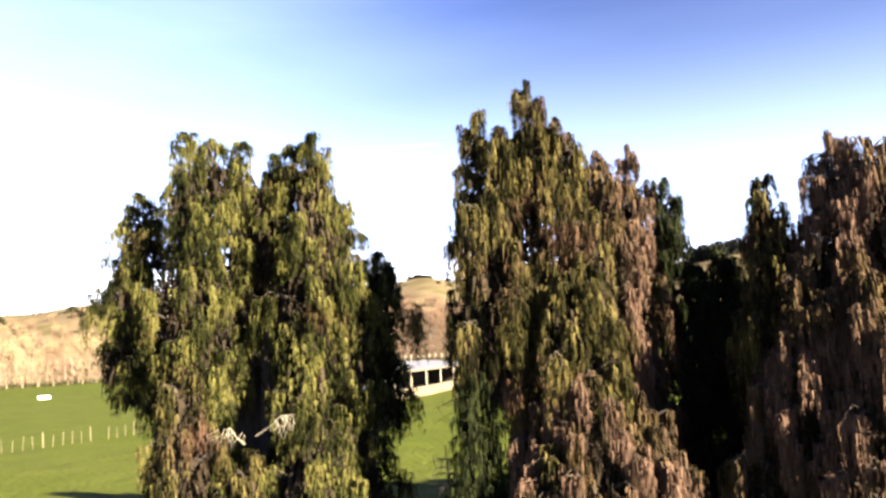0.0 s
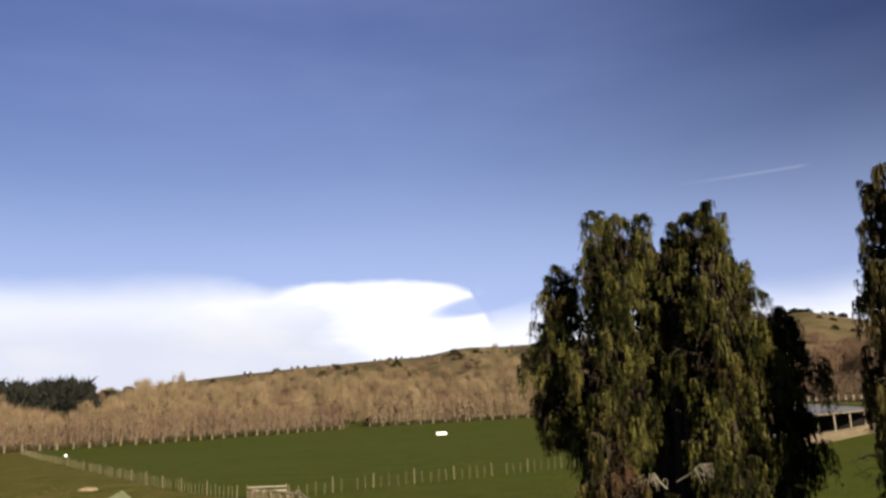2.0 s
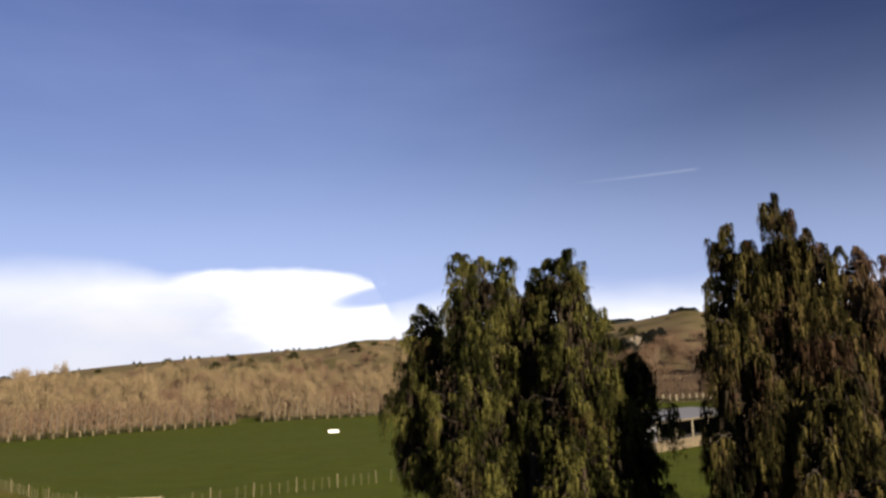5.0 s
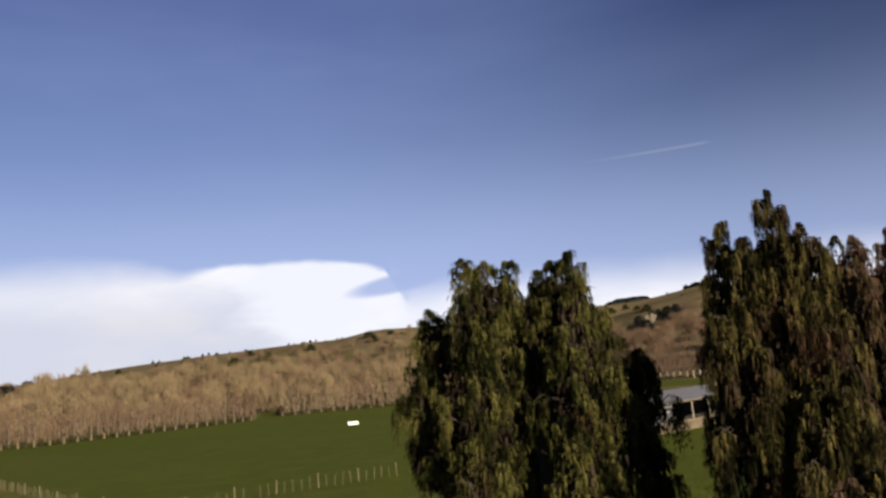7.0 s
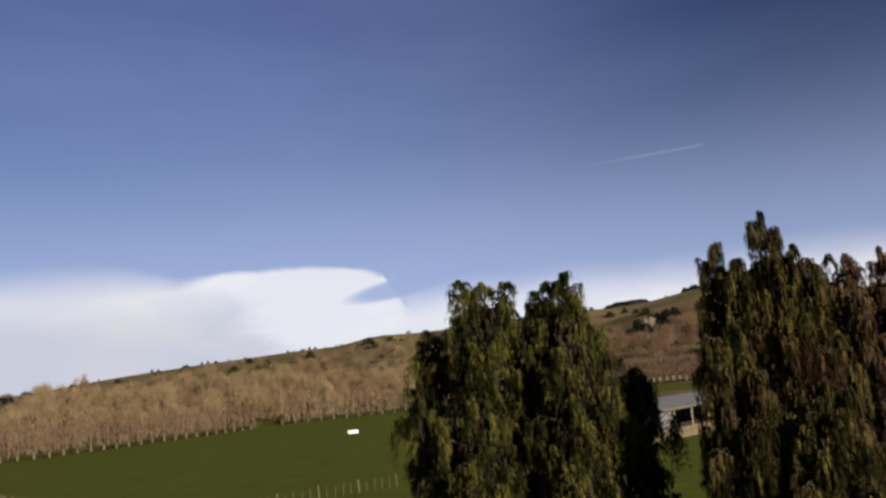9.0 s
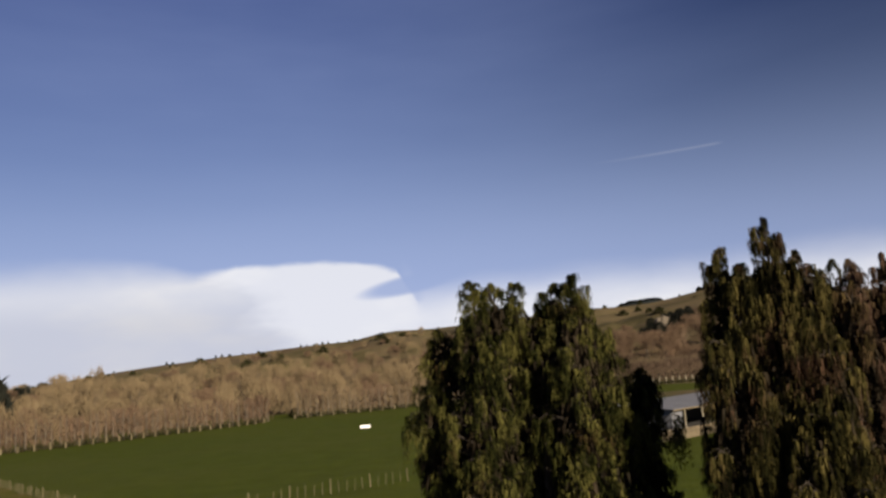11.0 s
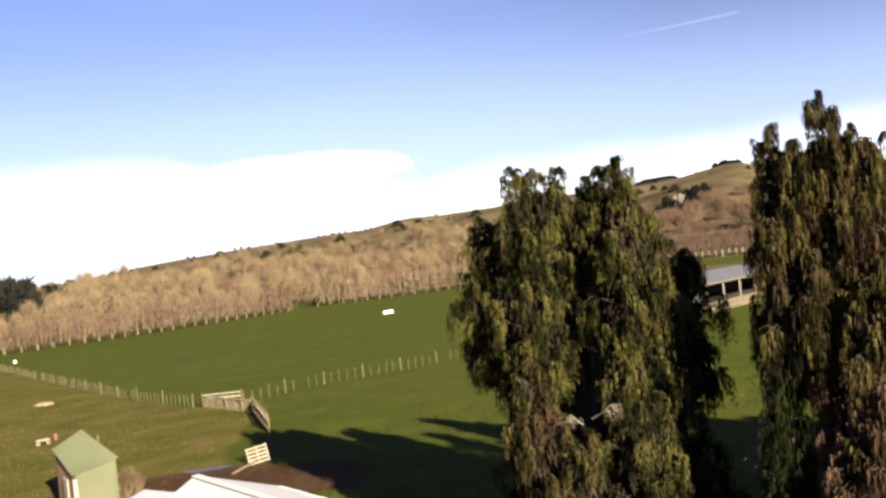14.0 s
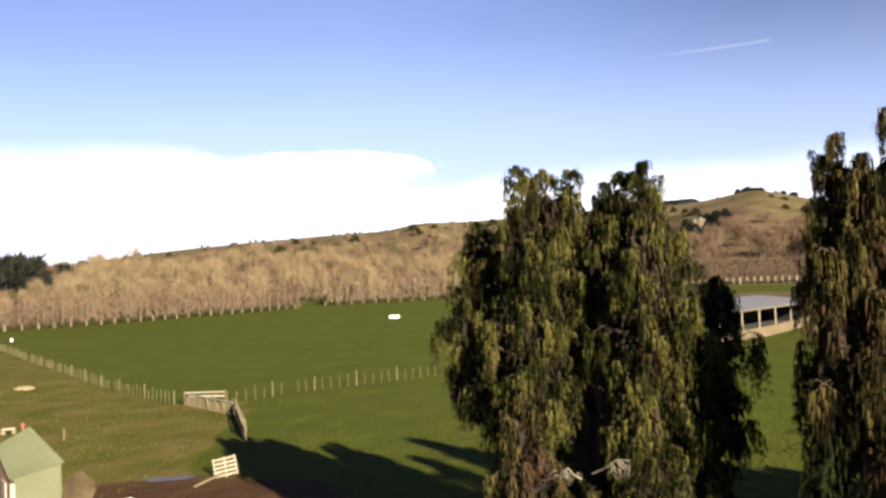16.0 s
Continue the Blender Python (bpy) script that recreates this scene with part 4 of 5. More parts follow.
def build_pen():
    root = thing("stock_pen", "small weathered timber pen with pale top rails", "pen")
    rail_panel(root, (-13.45, 50.6), (-9.45, 45.9), 0.70, 1, 22, 1)
    rail_panel(root, (-13.45, 50.6), (-10.9, 50.2), 0.75, 2, 0, 2)
    rail_panel(root, (-9.3, 45.9), (-7.25, 38.8), 0.78, 3, 16, 3)
    gate = thing("pallet", "pale timber pallet leaning on its edge beside the shade", "pallet", at=(-6.5, 31.9, zat(-6.5, 31.9)), rz=12)
    gate.rotation_euler[1] = radians(-9)
    gate.scale = (0.72, 0.72, 0.74)
    for k in range(5):
        z = 0.14 + 0.2 * k
        part("board", plank(bmesh.new(), (-0.62, -0.02 + 0.05 * k, z), (0.62, -0.02 + 0.05 * k, z), 0.11, 0.03), M_RAIL, gate)
    for x in (-0.55, 0.0, 0.55):
        part("bearer", plank(bmesh.new(), (x, 0.05, 0.0), (x, 0.27, 1.02), 0.09, 0.06), M_RAIL, gate)
    pole = new("fallen_pole", tubes("fallen_pole", [([(-7.35, 30.5, 0.03), (-6.9, 31.2, 0.12), (-6.6, 31.7, 0.2)], [0.05, 0.05, 0.045])], M_POST))
    tagged(pole, "weathered pole lying against the pallet", "pole")
    crate = thing("pallet", "white painted slatted pallet beside the wall", "pallet", at=(-9.0, 20.4, zat(-9.0, 20.4)), rz=62)
    crate.scale = (0.8, 0.8, 0.8)
    for k in range(5):
        part("board", plank(bmesh.new(), (-0.5, 0.02 * k, 0.14 + 0.2 * k), (0.5, 0.02 * k, 0.14 + 0.2 * k), 0.14, 0.03), M_WHITE, crate)
    for x in (-0.42, 0.42):
        part("bearer", plank(bmesh.new(), (x, 0.05, 0.0), (x, 0.14, 1.02), 0.08, 0.05), M_WHITE, crate)


build_pen()


def build_trough():
    x, y = -2.74, 133.0
    root = thing("water_trough", "white rectangular concrete water trough in the paddock", "trough", at=(x, y, zat(x, y)), rz=4)
    root.scale = (0.8, 0.8, 0.75)
    bm = bmesh.new()
    for cx, cy, sx, sy in ((0, -0.38, 2.1, 0.1), (0, 0.38, 2.1, 0.1), (-1.0, 0, 0.1, 0.66), (1.0, 0, 0.1, 0.66)):
        box(bm, cx, cy, 0.36, sx, sy, 0.6, bevel=0.02)
    box(bm, 0, 0, 0.1, 1.9, 0.66, 0.08)
    part("basin", bm, M_CONC, root)
    m = Mat("still_water", 0.08, 0.5)
    m.color((0.02, 0.03, 0.03)).bump(m.noise(4.0), 0.05, 0.01)
    bm = bmesh.new()
    box(bm, 0, 0, 0.54, 1.9, 0.66, 0.02)
    part("water", bm, m.m, root)
    bm = bmesh.new()
    bmesh.ops.create_cone(bm, cap_ends=True, segments=14, radius1=0.16, radius2=0.16, depth=0.4, matrix=pose(-56, 115.5, zat(-56, 115.5) + 0.20))
    bmesh.ops.bevel(bm, geom=list(bm.edges), offset=0.02, segments=1, affect="EDGES")
    drum = part("drum", bm, M_WHITE)
    tagged(drum, "white upright drum at the fence corner", "drum")


build_trough()


def build_clutter():
    """Odds and ends in the rough grass behind the hut."""
    root = thing("timber_stack", "pale stacked boards in the rough grass", "timber", at=(-20.3, 43.1, zat(-20.3, 43.1)), rz=20)
    root.scale = (0.42, 0.5, 0.55)
    for k in range(5):
        part("board", plank(bmesh.new(), (-0.8, -0.3 + 0.13 * k, 0.45 + 0.02 * k), (0.8, -0.28 + 0.13 * k, 0.47 + 0.02 * k), 0.05, 0.12), M_RAIL, root)
    for x in (-0.6, 0.6):
        part("bearer", plank(bmesh.new(), (x, 0, 0), (x, 0, 0.44), 0.5, 0.12), M_POST, root)
    red = Mat("red_plastic", 0.5, 0.4)
    red.color(red.ramp(red.noise(6.0), (0.3, (0.13, 0.040, 0.028)), (0.7, (0.18, 0.06, 0.042))))
    bm = bmesh.new()
    bmesh.ops.create_cone(bm, cap_ends=True, segments=12, radius1=0.09, radius2=0.11, depth=0.36, matrix=pose(-20.1, 44.2, zat(-20.1, 44.2) + 0.18))
    tagged(part("bucket", bm, red.m), "small red plastic bucket on the grass", "bucket")
    ob = new("post", P_POST)
    ob.matrix_basis = pose(-16.5, 40.8, zat(-16.5, 40.8), 4, 3, 20) @ Matrix.Diagonal((1.3, 1.3, 0.6, 1))
    tagged(ob, "short grey post standing alone in the grass", "post")
    # heap of pale earth
    rng = np.random.default_rng(4)
    for x, y, rx, ry, h, lb in ((-28.2, 61.3, 0.75, 0.55, 0.24, "low heap of pale dry earth"),):
        bm = bmesh.new()
        bmesh.ops.create_icosphere(bm, subdivisions=3, radius=1.0)
        for v in bm.verts:
            v.co *= 1 + 0.25 * noise.noise(v.co * 2.3 + Vector((x, y, 0)))
            v.co = Vector((v.co.x * rx, v.co.y * ry, max(v.co.z, -0.2) * h))
        heap = part("earth_heap", bm, M_HEAP)
        heap.location = (x, y, zat(x, y))
        tagged(heap, lb, "heap")


def build_puddle():
    m = Mat("muddy_water", 0.42, 0.4)
    m.color(m.ramp(m.noise(1.2), (0.3, (0.035, 0.026, 0.020)), (0.7, (0.055, 0.040, 0.030)))).bump(m.noise(3.5), 0.10, 0.02)
    for x, y, rx, ry in ((-8.75, 31.9, 0.95, 0.42),):
        bm = bmesh.new()
        top = max(zat(x + dx, y + dy) for dx in (-0.8, 0, 0.8) for dy in (-0.3, 0, 0.3)) + 0.012
        ring = [bm.verts.new((x + math.cos(a) * rx * (1 + 0.2 * math.sin(3 * a)), y + math.sin(a) * ry * (1 + 0.25 * math.sin(2 * a + 1)), top)) for a in [k * math.pi / 14 for k in range(28)]]
        bm.faces.new(ring)
        tagged(part("puddle", bm, m.m), "shallow muddy puddle on the track", "puddle", kind="structure")


build_puddle()
hm = Mat("pale_earth", 0.95, 0.1)
M_HEAP = hm.color(hm.ramp(hm.noise(5.0), (0.3, (0.14, 0.105, 0.06)), (0.7, (0.22, 0.165, 0.10)))).bump(hm.noise(9.0), 0.6, 0.05).m
build_clutter()


def dry_clump(label, x, y, r, h, count, seed):
    """A clump of dead stalks, upright and leaning outwards."""
    rng = np.random.default_rng(seed)
    root = thing("dry_bush", label, "shrub", at=(x, y, zat(x, y)))
    a, q = rng.uniform(0, 2 * math.pi, count), np.sqrt(rng.uniform(0, 1, count))
    paths = []
    for k in range(count):
        b = Vector((math.cos(a[k]), math.sin(a[k]), 0)) * q[k] * r
        ln = h * rng.uniform(0.5, 1.05) * (1.1 - 0.5 * q[k])
        e = b * 1.35 + Vector((rng.normal(0, 0.06), rng.normal(0, 0.06), ln))
        paths.append(([b + Vector((0, 0, -0.03)), b.lerp(e, 0.6), e + Vector((0.06 * math.cos(a[k]), 0.06 * math.sin(a[k]), -0.03))], [0.012, 0.012, 0.004]))
    part("stalk_mass", tubes("stalks", paths, M_TWIG, 3), M_TWIG, root)["kind"] = "stuff"


dry_clump("tan dead shrub beside the hut", -10.85, 28.9, 0.36, 1.2, 1100, 15)
dry_clump("small tan dead shrub on the muddy track", -8.6, 27.2, 0.2, 0.5, 160, 16)


# ---- cattle shed ----
def build_shed():
    o, d = Vector((28.4, 75.0, 0)), Vector((0.76, 0.65, 0)).normalized()
    n = Vector((-d.y, d.x, 0))
    g = zat(o.x, o.y)
    root = thing("cattle_shed", "long open-fronted cattle shed with a grey iron roof", "shed")
    P = lambda a, b, z: tuple(o + d * a + n * b + Vector((0, 0, g + z)))
    L, W = 24.0, 7.0
    roof_sheet("roof", (P(-0.4, W, 3.1), P(L, W, 3.1), P(L, -0.5, 2.5), P(-0.4, -0.5, 2.5)), M_SHEDROOF, root, "dull grey corrugated iron")
    bm = bmesh.new()
    slab(bm, P(-0.4, -0.5, 2.48), P(L, -0.5, 2.48), P(L, -0.42, 2.48), P(-0.4, -0.42, 2.48), 0.14)
    part("fascia", bm, M_YARD, root)
    # back wall and far end dark, as the shade inside would leave them
    for a0, a1, b in ((0, L, W - 0.2),):
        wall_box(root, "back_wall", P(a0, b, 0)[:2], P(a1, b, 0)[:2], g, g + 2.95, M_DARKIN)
    wall_box(root, "end_wall", P(0, 0, 0)[:2], P(0, W, 0)[:2], g, g + 2.5, M_SHEDROOF)
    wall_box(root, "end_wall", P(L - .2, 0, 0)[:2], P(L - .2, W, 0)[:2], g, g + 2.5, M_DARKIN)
    wall_box(root, "front_panel", P(0, 0, 0)[:2], P(2.0, 0, 0)[:2], g, g + 2.38, M_SHEDROOF, 0.08, "pale iron-clad bay")
    for k in range(7):
        v, f = tube([P(2.2 + 3.6 * k, -0.2, -0.2), P(2.2 + 3.6 * k, -0.2, 2.45)], [0.08, 0.075], 6)
        part("post", mesh_of("post", v, f, M_RAIL), M_RAIL, root)
    # floor added in the dark colour, so the open front reads as shade
    bm = bmesh.new()
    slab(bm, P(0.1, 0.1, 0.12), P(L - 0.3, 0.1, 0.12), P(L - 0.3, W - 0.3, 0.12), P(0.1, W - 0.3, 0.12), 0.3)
    part("floor", bm, M_DARKIN, root, "floor coloured dark for the shade inside the shed")
    # rails of the yard in front
    yard = thing("rail_fence", "close-boarded pale timber fence in front of the cattle shed", "fence")
    line = [(25.6, 70.0), (30.2, 72.8), (36.0, 78.2), (42.0, 84.6), (48.5, 91.5)]
    pts = along(line, 2.4)
    rng = np.random.default_rng(8)
    for x, y in pts:
        stand("post", P_POST, yard, x, y, rng, 2, 1.0)
    for (a, b), (c, e) in zip(pts, pts[1:]):
        for h in (0.14, 0.38, 0.62, 0.86):
            part("rail", plank(bmesh.new(), (a, b, zat(a, b) + h), (c, e, zat(c, e) + h), 0.21, 0.05), M_YARD, yard)
    kerb = bmesh.new()
    for (a, b), (c, e) in zip(pts, pts[1:]):
        plank(kerb, (a, b + 0.2, zat(a, b) + 0.1), (c, e + 0.2, zat(c, e) + 0.1), 0.16, 0.2)
    part("kerb", kerb, M_POST, yard, "low weathered sleeper kerb")


build_shed()


# ---- far trees ----
def blades(places, dirs, width):
    """Thin upright slivers, three corners each."""
    n = len(places)
    side = np.cross(dirs, RN.normal(size=(n, 3)))
    side /= np.linalg.norm(side, axis=1, keepdims=True) + 1e-9
    w = np.asarray(width).reshape(-1, 1)
    v = np.stack([places - side * w, places + side * w, places + dirs], 1)
    return v.reshape(-1, 3), np.arange(3 * n).reshape(-1, 3)


def willow(seed, height, width, twigs, material):
    """Meshes of a bare winter willow: trunk with limbs, and a dome of fine twigs."""
    rng = np.random.default_rng(seed)
    paths = [([(0, 0, -0.5), (0.1, 0, height * 0.2), (0, 0.1, height * 0.38)], [0.34, 0.28, 0.2])]
    heads = []
    for k in range(9):
        a, r = k * 2.4 + rng.uniform(0, 0.6), width * 0.5 * rng.uniform(0.35, 0.8)
        e = Vector((math.cos(a) * r, math.sin(a) * r, height * rng.uniform(0.6, 0.85)))
        s = Vector((0, 0, height * rng.uniform(0.15, 0.36)))
        paths.append(([s, s.lerp(e, 0.5) + Vector((0, 0, height * 0.04)), e], [0.16, 0.1, 0.04]))
        heads.append(e)
    trunk, limbs = tubes("trunk", paths[:1], M_BARK, 6), tubes("limbs", paths[1:], M_BARK, 5)
    # several rounded heads of fine twigs, denser towards their skins
    k = rng.integers(0, 12, twigs)
    hx, hy = rng.normal(0, width * 0.22, 12), rng.normal(0, width * 0.22, 12)
    hz, hw, ht = height * rng.uniform(0.35, 0.80, 12), width * rng.uniform(0.14, 0.26, 12), height * rng.uniform(0.14, 0.24, 12)
    n = rng.normal(size=(twigs, 3))
    n /= np.linalg.norm(n, axis=1, keepdims=True)
    rr = rng.uniform(0.15, 1.0, twigs) ** 0.55
    p = np.stack([hx[k] + n[:, 0] * hw[k] * rr, hy[k] + n[:, 1] * hw[k] * rr, np.maximum(hz[k] + n[:, 2] * ht[k] * rr, 0.1)], -1)
    # and stems that rise from the foot
    low = rng.uniform(size=twigs) < 0.25
    p[low, 2] *= rng.uniform(0.05, 0.8, low.sum())
    d = n * 0.35 + rng.normal(0, 0.22, (twigs, 3)) + np.array([0, 0, 0.75])
    d *= (height * rng.uniform(0.05, 0.13, twigs))[:, None]
    v, f = blades(p, d, rng.uniform(0.035, 0.075, twigs))
    return trunk, limbs, mesh_of("twigs", v, f, material)


def plant_willows():
    kinds = []
    for k, (h, w, m) in enumerate(((11, 9, M_TWIG), (13, 10, M_TWIG), (9, 8, M_TWIG_RED), (14, 8, M_TWIG), (10, 11, M_TWIG_RED), (12, 9, M_TWIG))):
        kinds.append(willow(30 + k, h, w, 2900, m))
    rng = np.random.default_rng(77)
    count = 0
    for row, (r0, r1, n) in enumerate(((214, 228, 44), (232, 262, 54), (268, 310, 62), (312, 380, 84), (390, 450, 66), (455, 505, 60))):
        for k in range(n):
            az = -31 + 64 * (k + rng.uniform(-0.3, 0.3)) / n
            r = rng.uniform(r0, r1) - (max(0.0, -9.0 - az) * 2.4 if row < 2 else 0.0)
            x, y = r * math.sin(radians(az)), r * math.cos(radians(az))
            if row == 0 and (-8.2 < az < -4.8 or az > 14):
                continue
            if (az < -24.2 and row > 1) or (row >= 4 and 6 < az < 22 and rng.uniform() < 0.75) or (row == 5 and az > 6) or (az > 12 and row < 3):
                continue
            t, b, w = kinds[int(rng.integers(0, 6))] if az < 12 else kinds[2 + 2 * (k % 2)]
            s = rng.uniform(0.7, 1.12) if row else rng.uniform(0.5, 0.72)
            if row >= 4:
                s *= (0.8, 0.5)[row - 4]
            if az > 12:
                s *= (0.85 + 0.03 * (az - 12)) * (1.25 if row == 3 else 1.0)
            root = thing("willow", "bare tan winter willow in the belt below the hills", "tree", "winter willows", at=(x, y, zat(x, y) - 0.1), rz=rng.uniform(0, 360))
            root.scale = (s * rng.uniform(0.85, 1.3), s * rng.uniform(0.85, 1.3), s * rng.uniform(0.85, 1.15))
            part("trunk", t, M_BARK, root)
            limbs = part("limb_spread", b, M_BARK, root)
            limbs["kind"] = "stuff"
            part("twig_crown", w, M_TWIG, limbs)["kind"] = "stuff"
            count += 1


plant_willows()


def shelter_belt(name, label, line, step, h, material, seed, per=70):
    """A trimmed row of bare poplars: upright stems and fine shoots."""
    rng = np.random.default_rng(seed)
    pts = along(line, step)
    stems, P, D = [], [], []
    for x, y in pts:
        x, y = x + rng.normal(0, 0.25), y + rng.normal(0, 0.4)
        g, hh = zat(x, y), h * rng.uniform(0.88, 1.08)
        stems.append(([(x, y, g - 0.2), (x + rng.normal(0, .1), y, g + hh * 0.5), (x + rng.normal(0, .15), y, g + hh * 0.95)], [0.13, 0.1, 0.03]))
        u = rng.uniform(0.02, 0.9, per)
        P.append(np.stack([x + rng.normal(0, 0.55, per), y + rng.normal(0, 0.55, per), g + u * hh], -1))
        D.append(np.stack([rng.normal(0, 0.16, per), rng.normal(0, 0.16, per), rng.uniform(0.5, 1.2, per)], -1))
    root = thing(name, label, "hedge", "shelter belts")
    part("stem_stand", tubes("stems", stems, M_DEAD, 4), M_DEAD, root)["kind"] = "stuff"
    v, f = blades(np.concatenate(P), np.concatenate(D), rng.uniform(0.03, 0.09, len(pts) * per))
    part("shoot_mass", mesh_of("shoots", v, f, material), material, root)["kind"] = "stuff"


off = lambda line, dy: [(x, y + dy) for x, y in line]
shelter_belt("shelter_belt", "trimmed row of bare reddish poplars behind the far fence", off(FAR_L, 4.0), 1.5, 5.8, M_TWIG_RED, 1)
shelter_belt("shelter_belt", "trimmed row of bare reddish poplars behind the far fence", off(FAR_L, 7.5), 1.5, 6.4, M_TWIG_RED, 2)
shelter_belt("shelter_belt", "trimmed row of bare tan poplars behind the far fence", off(FAR_R, 4.0), 1.4, 6.6, M_TWIG, 3)
shelter_belt("shelter_belt", "trimmed row of bare tan poplars behind the far fence", off(FAR_R, 8.0), 1.6, 7.0, M_TWIG_RED, 4)


def low_hedge(label, line, h, seed):
    pts = along(line, 0.5)
    rng = np.random.default_rng(seed)
    n = len(pts) * 14
    xy = np.array(pts)[rng.integers(0, len(pts), n)] + rng.normal(0, 0.35, (n, 2))
    p = np.column_stack([xy, terrain(xy[:, 0], xy[:, 1]) + rng.uniform(0, h * 0.5, n)])
    d = np.column_stack([rng.normal(0, 0.2, (n, 2)), rng.uniform(0.3, 1.0, n) * h])
    v, f = blades(p, d, rng.uniform(0.05, 0.12, n))
    tagged(new("undergrowth", mesh_of("undergrowth", v, f, M_SCRUB)), label, "undergrowth", kind="stuff")


low_hedge("dark rank grass along the far fence", off(FAR_L, 1.2), 1.1, 3)
low_hedge("dark rank grass along the far fence", off(FAR_R, 1.2), 1.1, 4)


def clump(seed, n, material, tall=1.0):
    """A mesh of a rounded evergreen: short slivers in lumpy layers."""
    rng = np.random.default_rng(seed)
    th, u = rng.uniform(0, 2 * math.pi, n), rng.uniform(0, 1, n)
    r = (1 - u**1.6) ** 0.6 * rng.uniform(0.5, 1.0, n) * (1 + 0.25 * np.sin(4 * th + seed))
    p = np.stack([np.cos(th) * r, np.sin(th) * r, u * 1.6 * tall], -1)
    d = np.stack([np.cos(th) * 0.25, np.sin(th) * 0.25, np.full(n, 0.25)], -1) + rng.normal(0, 0.12, (n, 3))
    v, f = blades(p, d, rng.uniform(0.06, 0.12, n))
    return mesh_of("evergreen", v, f, material)


def place_evergreens():
    pine, scrub = [clump(50 + k, 420, M_PINE, 1.2) for k in range(3)], [clump(60 + k, 320, M_SCRUB, 0.7) for k in range(3)]
    rng = np.random.default_rng(5)

    def put(name, label, cat, me, az, r, s, group, zs=1.0):
        x, y = r * math.sin(radians(az)), r * math.cos(radians(az))
        ob = new(name, me)
        ob.matrix_basis = pose(x, y, zat(x, y) - 0.2 * s, 0, 0, rng.uniform(0, 360)) @ Matrix.Diagonal((s, s, s * zs, 1))
        tagged(ob, label, cat, group)

    crest = lambda az: float(np.interp(az, [-180, -30, 0, 12, 23, 35, 180], [600, 560, 600, 680, 700, 620, 600]))
    # dark plantation on the left
    for k in range(90):
        put("pine_tree", "dark pine in a dense plantation", "tree", pine[k % 3], rng.uniform(-38, -24.6), rng.uniform(255, 285), rng.uniform(4.6, 5.2), "pine plantation", 1.62)
    for k in range(7):
        put("pine_tree", "dark pine beyond the willows", "tree", pine[k % 3], rng.uniform(-23.6, -21.6), rng.uniform(420, 450), rng.uniform(3.4, 4.2), "pine plantation", 0.9)
    # trees on the skyline
    for az, s in ((-18.6, 4.0), (-17.9, 2.4), (-14.6, 3.6), (-14.2, 3.0), (-12.6, 2.6), (-11.4, 3.4), (-11.0, 3.8), (-10.5, 3.2), (-9.6, 2.2), (-5.6, 3.2), (-5.2, 2.6), (-4.1, 3.6), (-3.7, 3.2), (-3.0, 2.6), (-2.2, 3.0), (0.2, 1.6), (4.2, 2.4), (21.2, 3.0), (22.4, 4.2), (22.8, 4.0), (23.1, 4.4), (23.9, 4.2), (24.2, 3.6), (25.0, 3.0), (25.4, 3.8), (26.0, 3.6)):
        put("skyline_tree", "small dark tree on the crest of the hill", "tree", pine[int(rng.integers(0, 3))], az, crest(az) - rng.uniform(2, 14), s * 0.27, "skyline trees", 1.0)
    for k in range(8):
        az = rng.uniform(-24, 5)
        put("skyline_tree", "low scrub on the crest of the hill", "tree", scrub[k % 3], az, crest(az) - rng.uniform(0, 30), rng.uniform(0.8, 1.6), "skyline trees", 0.8)
    for k in range(34):
        az = rng.choice((22.6, 23.1, 23.7, 25.3, 25.9)) + rng.normal(0, 0.22)
        put("skyline_tree", "dark tree in a clump on the hilltop", "tree", pine[k % 3], az, crest(az) - rng.uniform(0, 16), rng.uniform(1.2, 2.6), "skyline trees", 0.8)
    # scrub on the slopes
    for k in range(56):
        az = rng.uniform(-24, 30)
        r = rng.uniform(0.72, 0.98) * crest(az)
        put("scrub_bush", "scattered scrub on the hillside", "bush", scrub[k % 3], az, r, rng.uniform(1.6, 4.0), "hillside scrub")
    for k in range(60):
        az = rng.uniform(18.4, 22.0)
        put("scrub_bush", "dense dark scrub in the gully of the hill", "bush", pine[k % 3], az, 448 + (az - 20.4) * 16 + 9 * math.sin(az * 3.1) + rng.normal(0, 16), rng.uniform(1.2, 3.0), "gully scrub", 0.8)
    for k in range(130):
        az = rng.uniform(16.6, 20.4)
        put("scrub_bush", "dark bush on the far table hill", "bush", pine[k % 3], az, rng.uniform(1050, 1110), rng.uniform(3, 4.5), "far bush", 0.35)
    for k in range(40):
        az = rng.uniform(42, 50)
        put("pine_tree", "dark pine on the far ridge", "tree", pine[k % 3], az, 600 + rng.uniform(-30, 10), rng.uniform(4, 6), "ridge pines", 1.0)
    bm = bmesh.new()
    bmesh.ops.create_icosphere(bm, subdivisions=4, radius=1.0)
    for v in bm.verts:
        v.co *= 1 + 0.45 * noise.noise(v.co * 1.8) + 0.2 * noise.noise(v.co * 5.0)
        v.co = Vector((v.co.x * 3.4, v.co.y * 2.4, v.co.z * 5.6))
    cx, cy = 440 * math.sin(radians(19.8)), 440 * math.cos(radians(19.8))
    cliff = part("rock_face", bm, M_DEAD)
    cliff.matrix_basis = pose(cx, cy, zat(cx, cy) + 1.2, 0, 25, -20)
    tagged(cliff, "small pale cliff of bare rock among scrub", "rock")
    # green bush in the gap of the far fence
    bm_x, bm_y = -22.5, 212.0
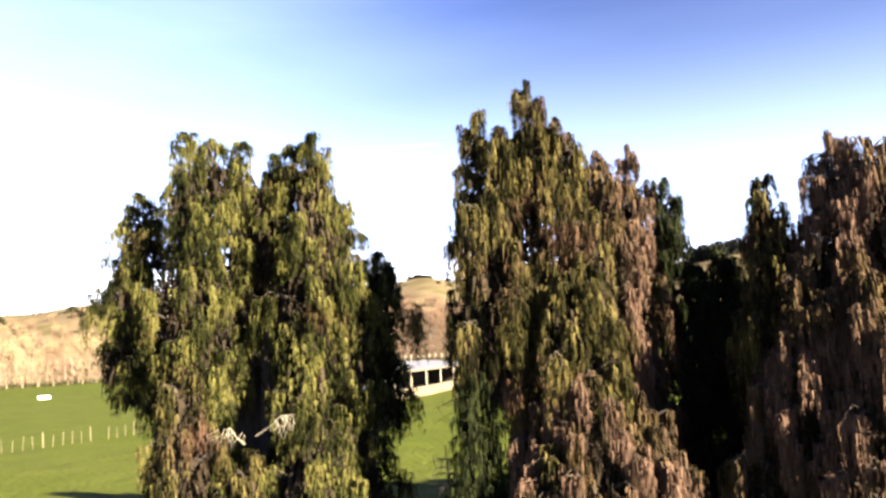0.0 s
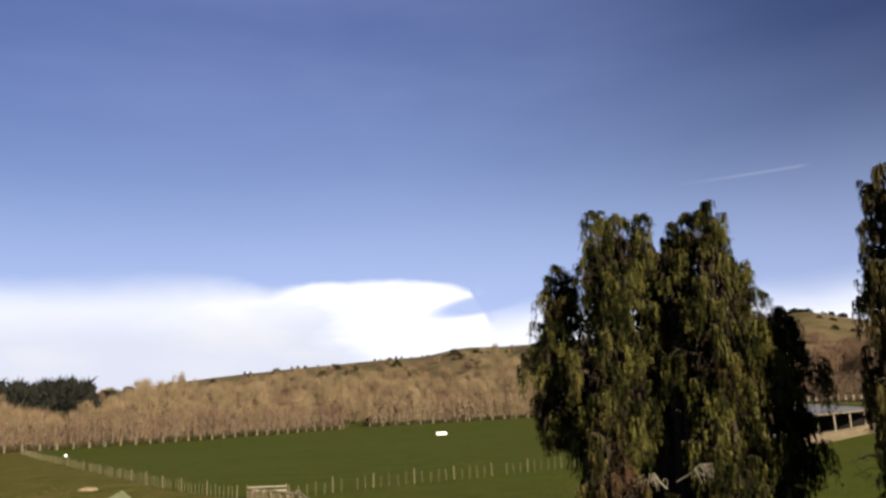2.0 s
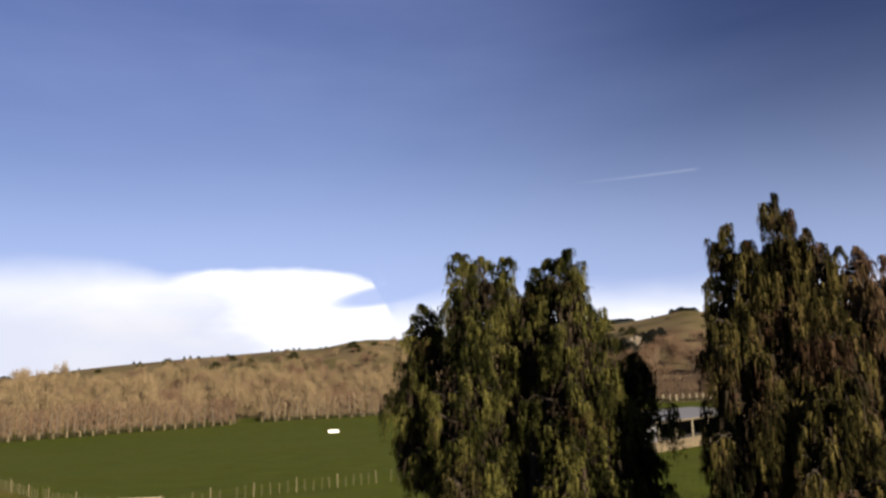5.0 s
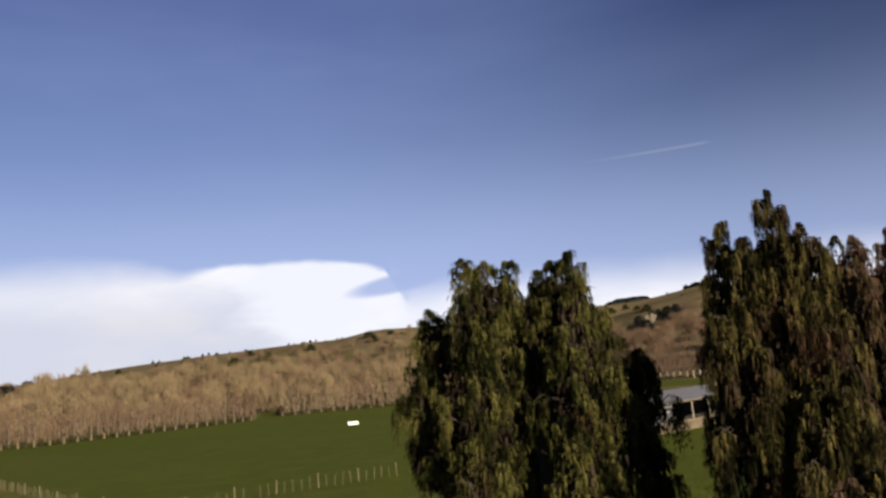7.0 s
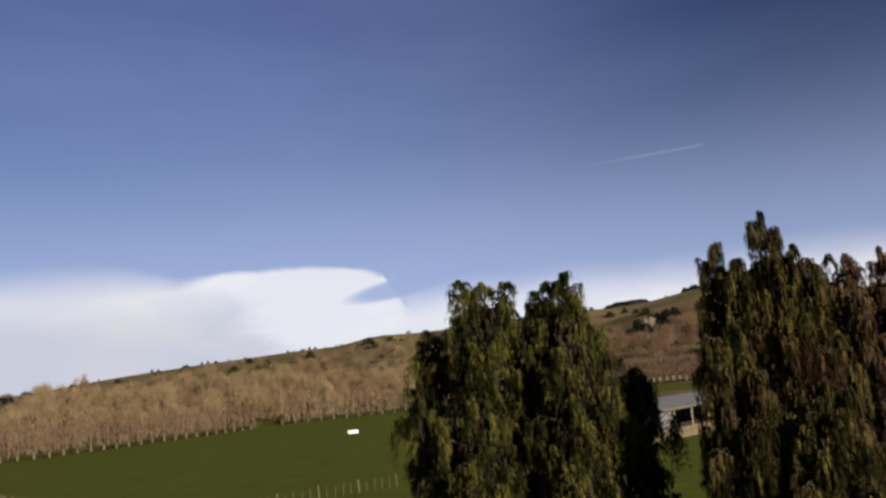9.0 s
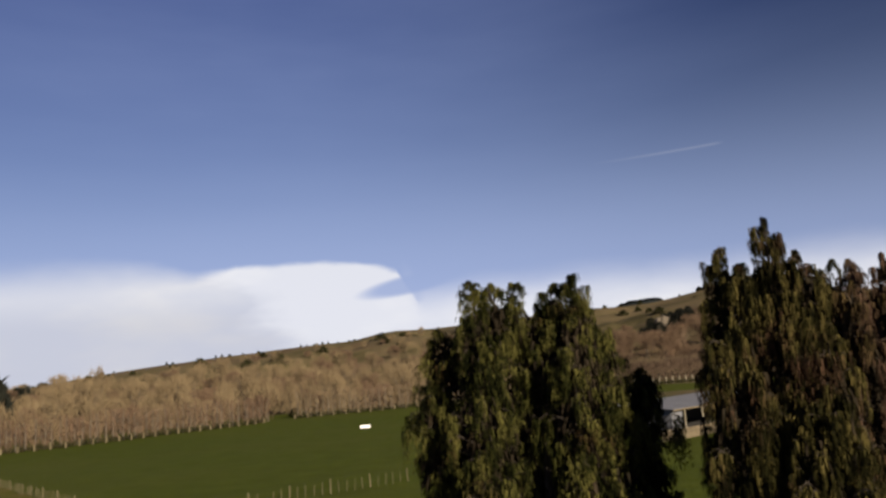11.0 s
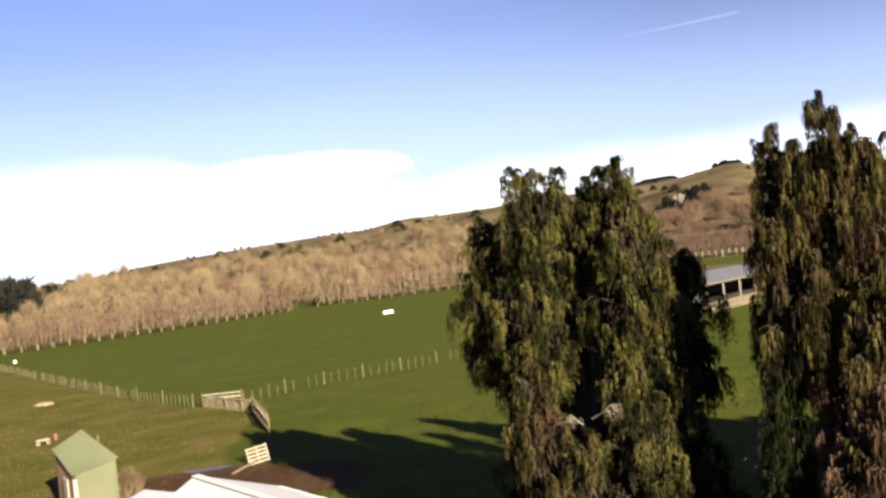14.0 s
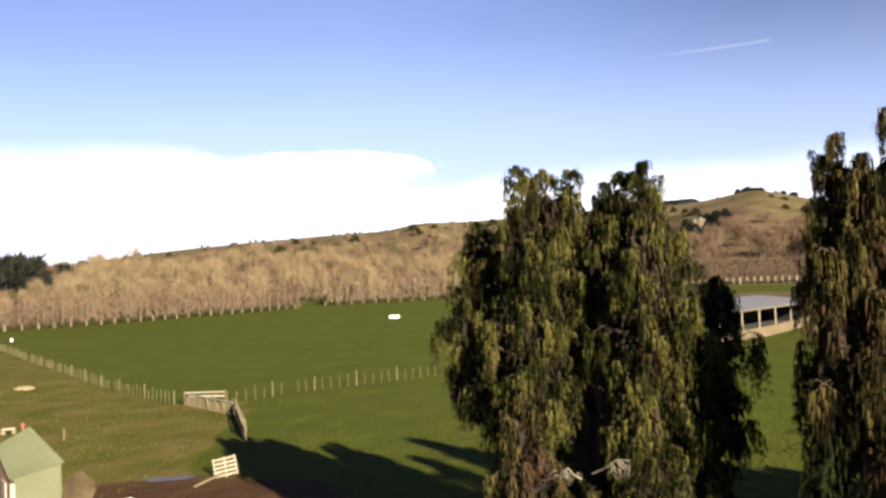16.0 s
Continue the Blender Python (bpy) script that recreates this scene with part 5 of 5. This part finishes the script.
    shrub("bush", "rounded green bush in the gap of the far fence", (bm_x, bm_y, zat(bm_x, bm_y)), 2.6, 1.6, 2.2, 400, M_LEAF_DARK, LONG_SPRAY, 1.6, 40)
    for az, r in ((-16.6, 262), (-15.9, 268), (-8.6, 262)):
        put("evergreen_bush", "dark evergreen among the bare willows", "bush", pine[1], az, r, 3.0, "dark evergreens", 1.3)


place_evergreens()


# ---- orchard beyond the shed ----
def orchard():
    rng = np.random.default_rng(12)
    for row in range(4):
        line = [(66 + 3 * row, 244 + 11 * row), (104 + 4 * row, 231 + 11 * row), (150 + 6 * row, 204 + 10 * row)]
        root = thing("orchard_row", "row of bare trained vines on pale posts", "orchard", "orchard rows")
        for x, y in along(line, 1.9):
            if row == 0:
                stand("post", P_WHITE, root, x - 0.8, y - 2.2, rng, 1.0, 1.1)
        if row == 0:
            wire = [(x, y, zat(x, y) + 7.4) for x, y in along(line, 6.0)]
            part("top_wire", tubes("top_wire", [(wire, [0.05] * len(wire))], M_POST, 4), M_POST, root, "pale top wire")
        pts = along(line, 1.5)
        n = len(pts) * 110
        xy = np.array(pts)[rng.integers(0, len(pts), n)] + rng.normal(0, 0.5, (n, 2))
        p = np.column_stack([xy, terrain(xy[:, 0], xy[:, 1]) + rng.uniform(0.8, 7.0, n)])
        d = np.column_stack([rng.normal(0, 0.2, (n, 2)), rng.uniform(0.4, 1.0, n)])
        v, f = blades(p, d, rng.uniform(0.04, 0.1, n))
        part("cane_mass", mesh_of("canes", v, f, M_CANE), M_CANE, root)["kind"] = "stuff"
    # dark slivers added for the line of shadow under the orchard posts
    low_hedge("dark undergrowth standing in for the shadow at the orchard foot", [(64, 241), (102, 228), (148, 201)], 1.0, 9)


orchard()


# ---- grass ----
def tufts():
    """Tussocks in the rough grass and short grass in the near paddock."""
    rng = np.random.default_rng(31)
    n = 26000
    x, y = rng.uniform(-34, -6, n), rng.uniform(24, 66, n)
    fx = np.where(y > 51, np.interp(y, [p[1] for p in FENCE_LEFT], [p[0] for p in FENCE_LEFT]), -9.0 + (y - 45) * 0.05)
    keep = (x < fx) & (fbm(x, y, 0.5, 3) + rng.normal(0, 0.35, n) > 0.1)
    x, y = x[keep], y[keep]
    m = len(x)
    p = np.column_stack([x, y, terrain(x, y) - 0.02])
    d = np.column_stack([rng.normal(0, 0.05, (m, 2)), rng.uniform(0.05, 0.16, m)])
    v, f = blades(p, d, rng.uniform(0.02, 0.05, m))
    mt = Mat("dry_grass", 0.9, 0.15)
    mt.color(mt.ramp(mt.island(), (0.0, (0.030, 0.031, 0.006)), (0.6, (0.040, 0.038, 0.009)), (1.0, (0.052, 0.045, 0.015))))
    tagged(new("rough_grass", mesh_of("rough_grass", v, f, mt.m)), "tussocky yellow-green winter grass", "grass", kind="stuff")


tufts()
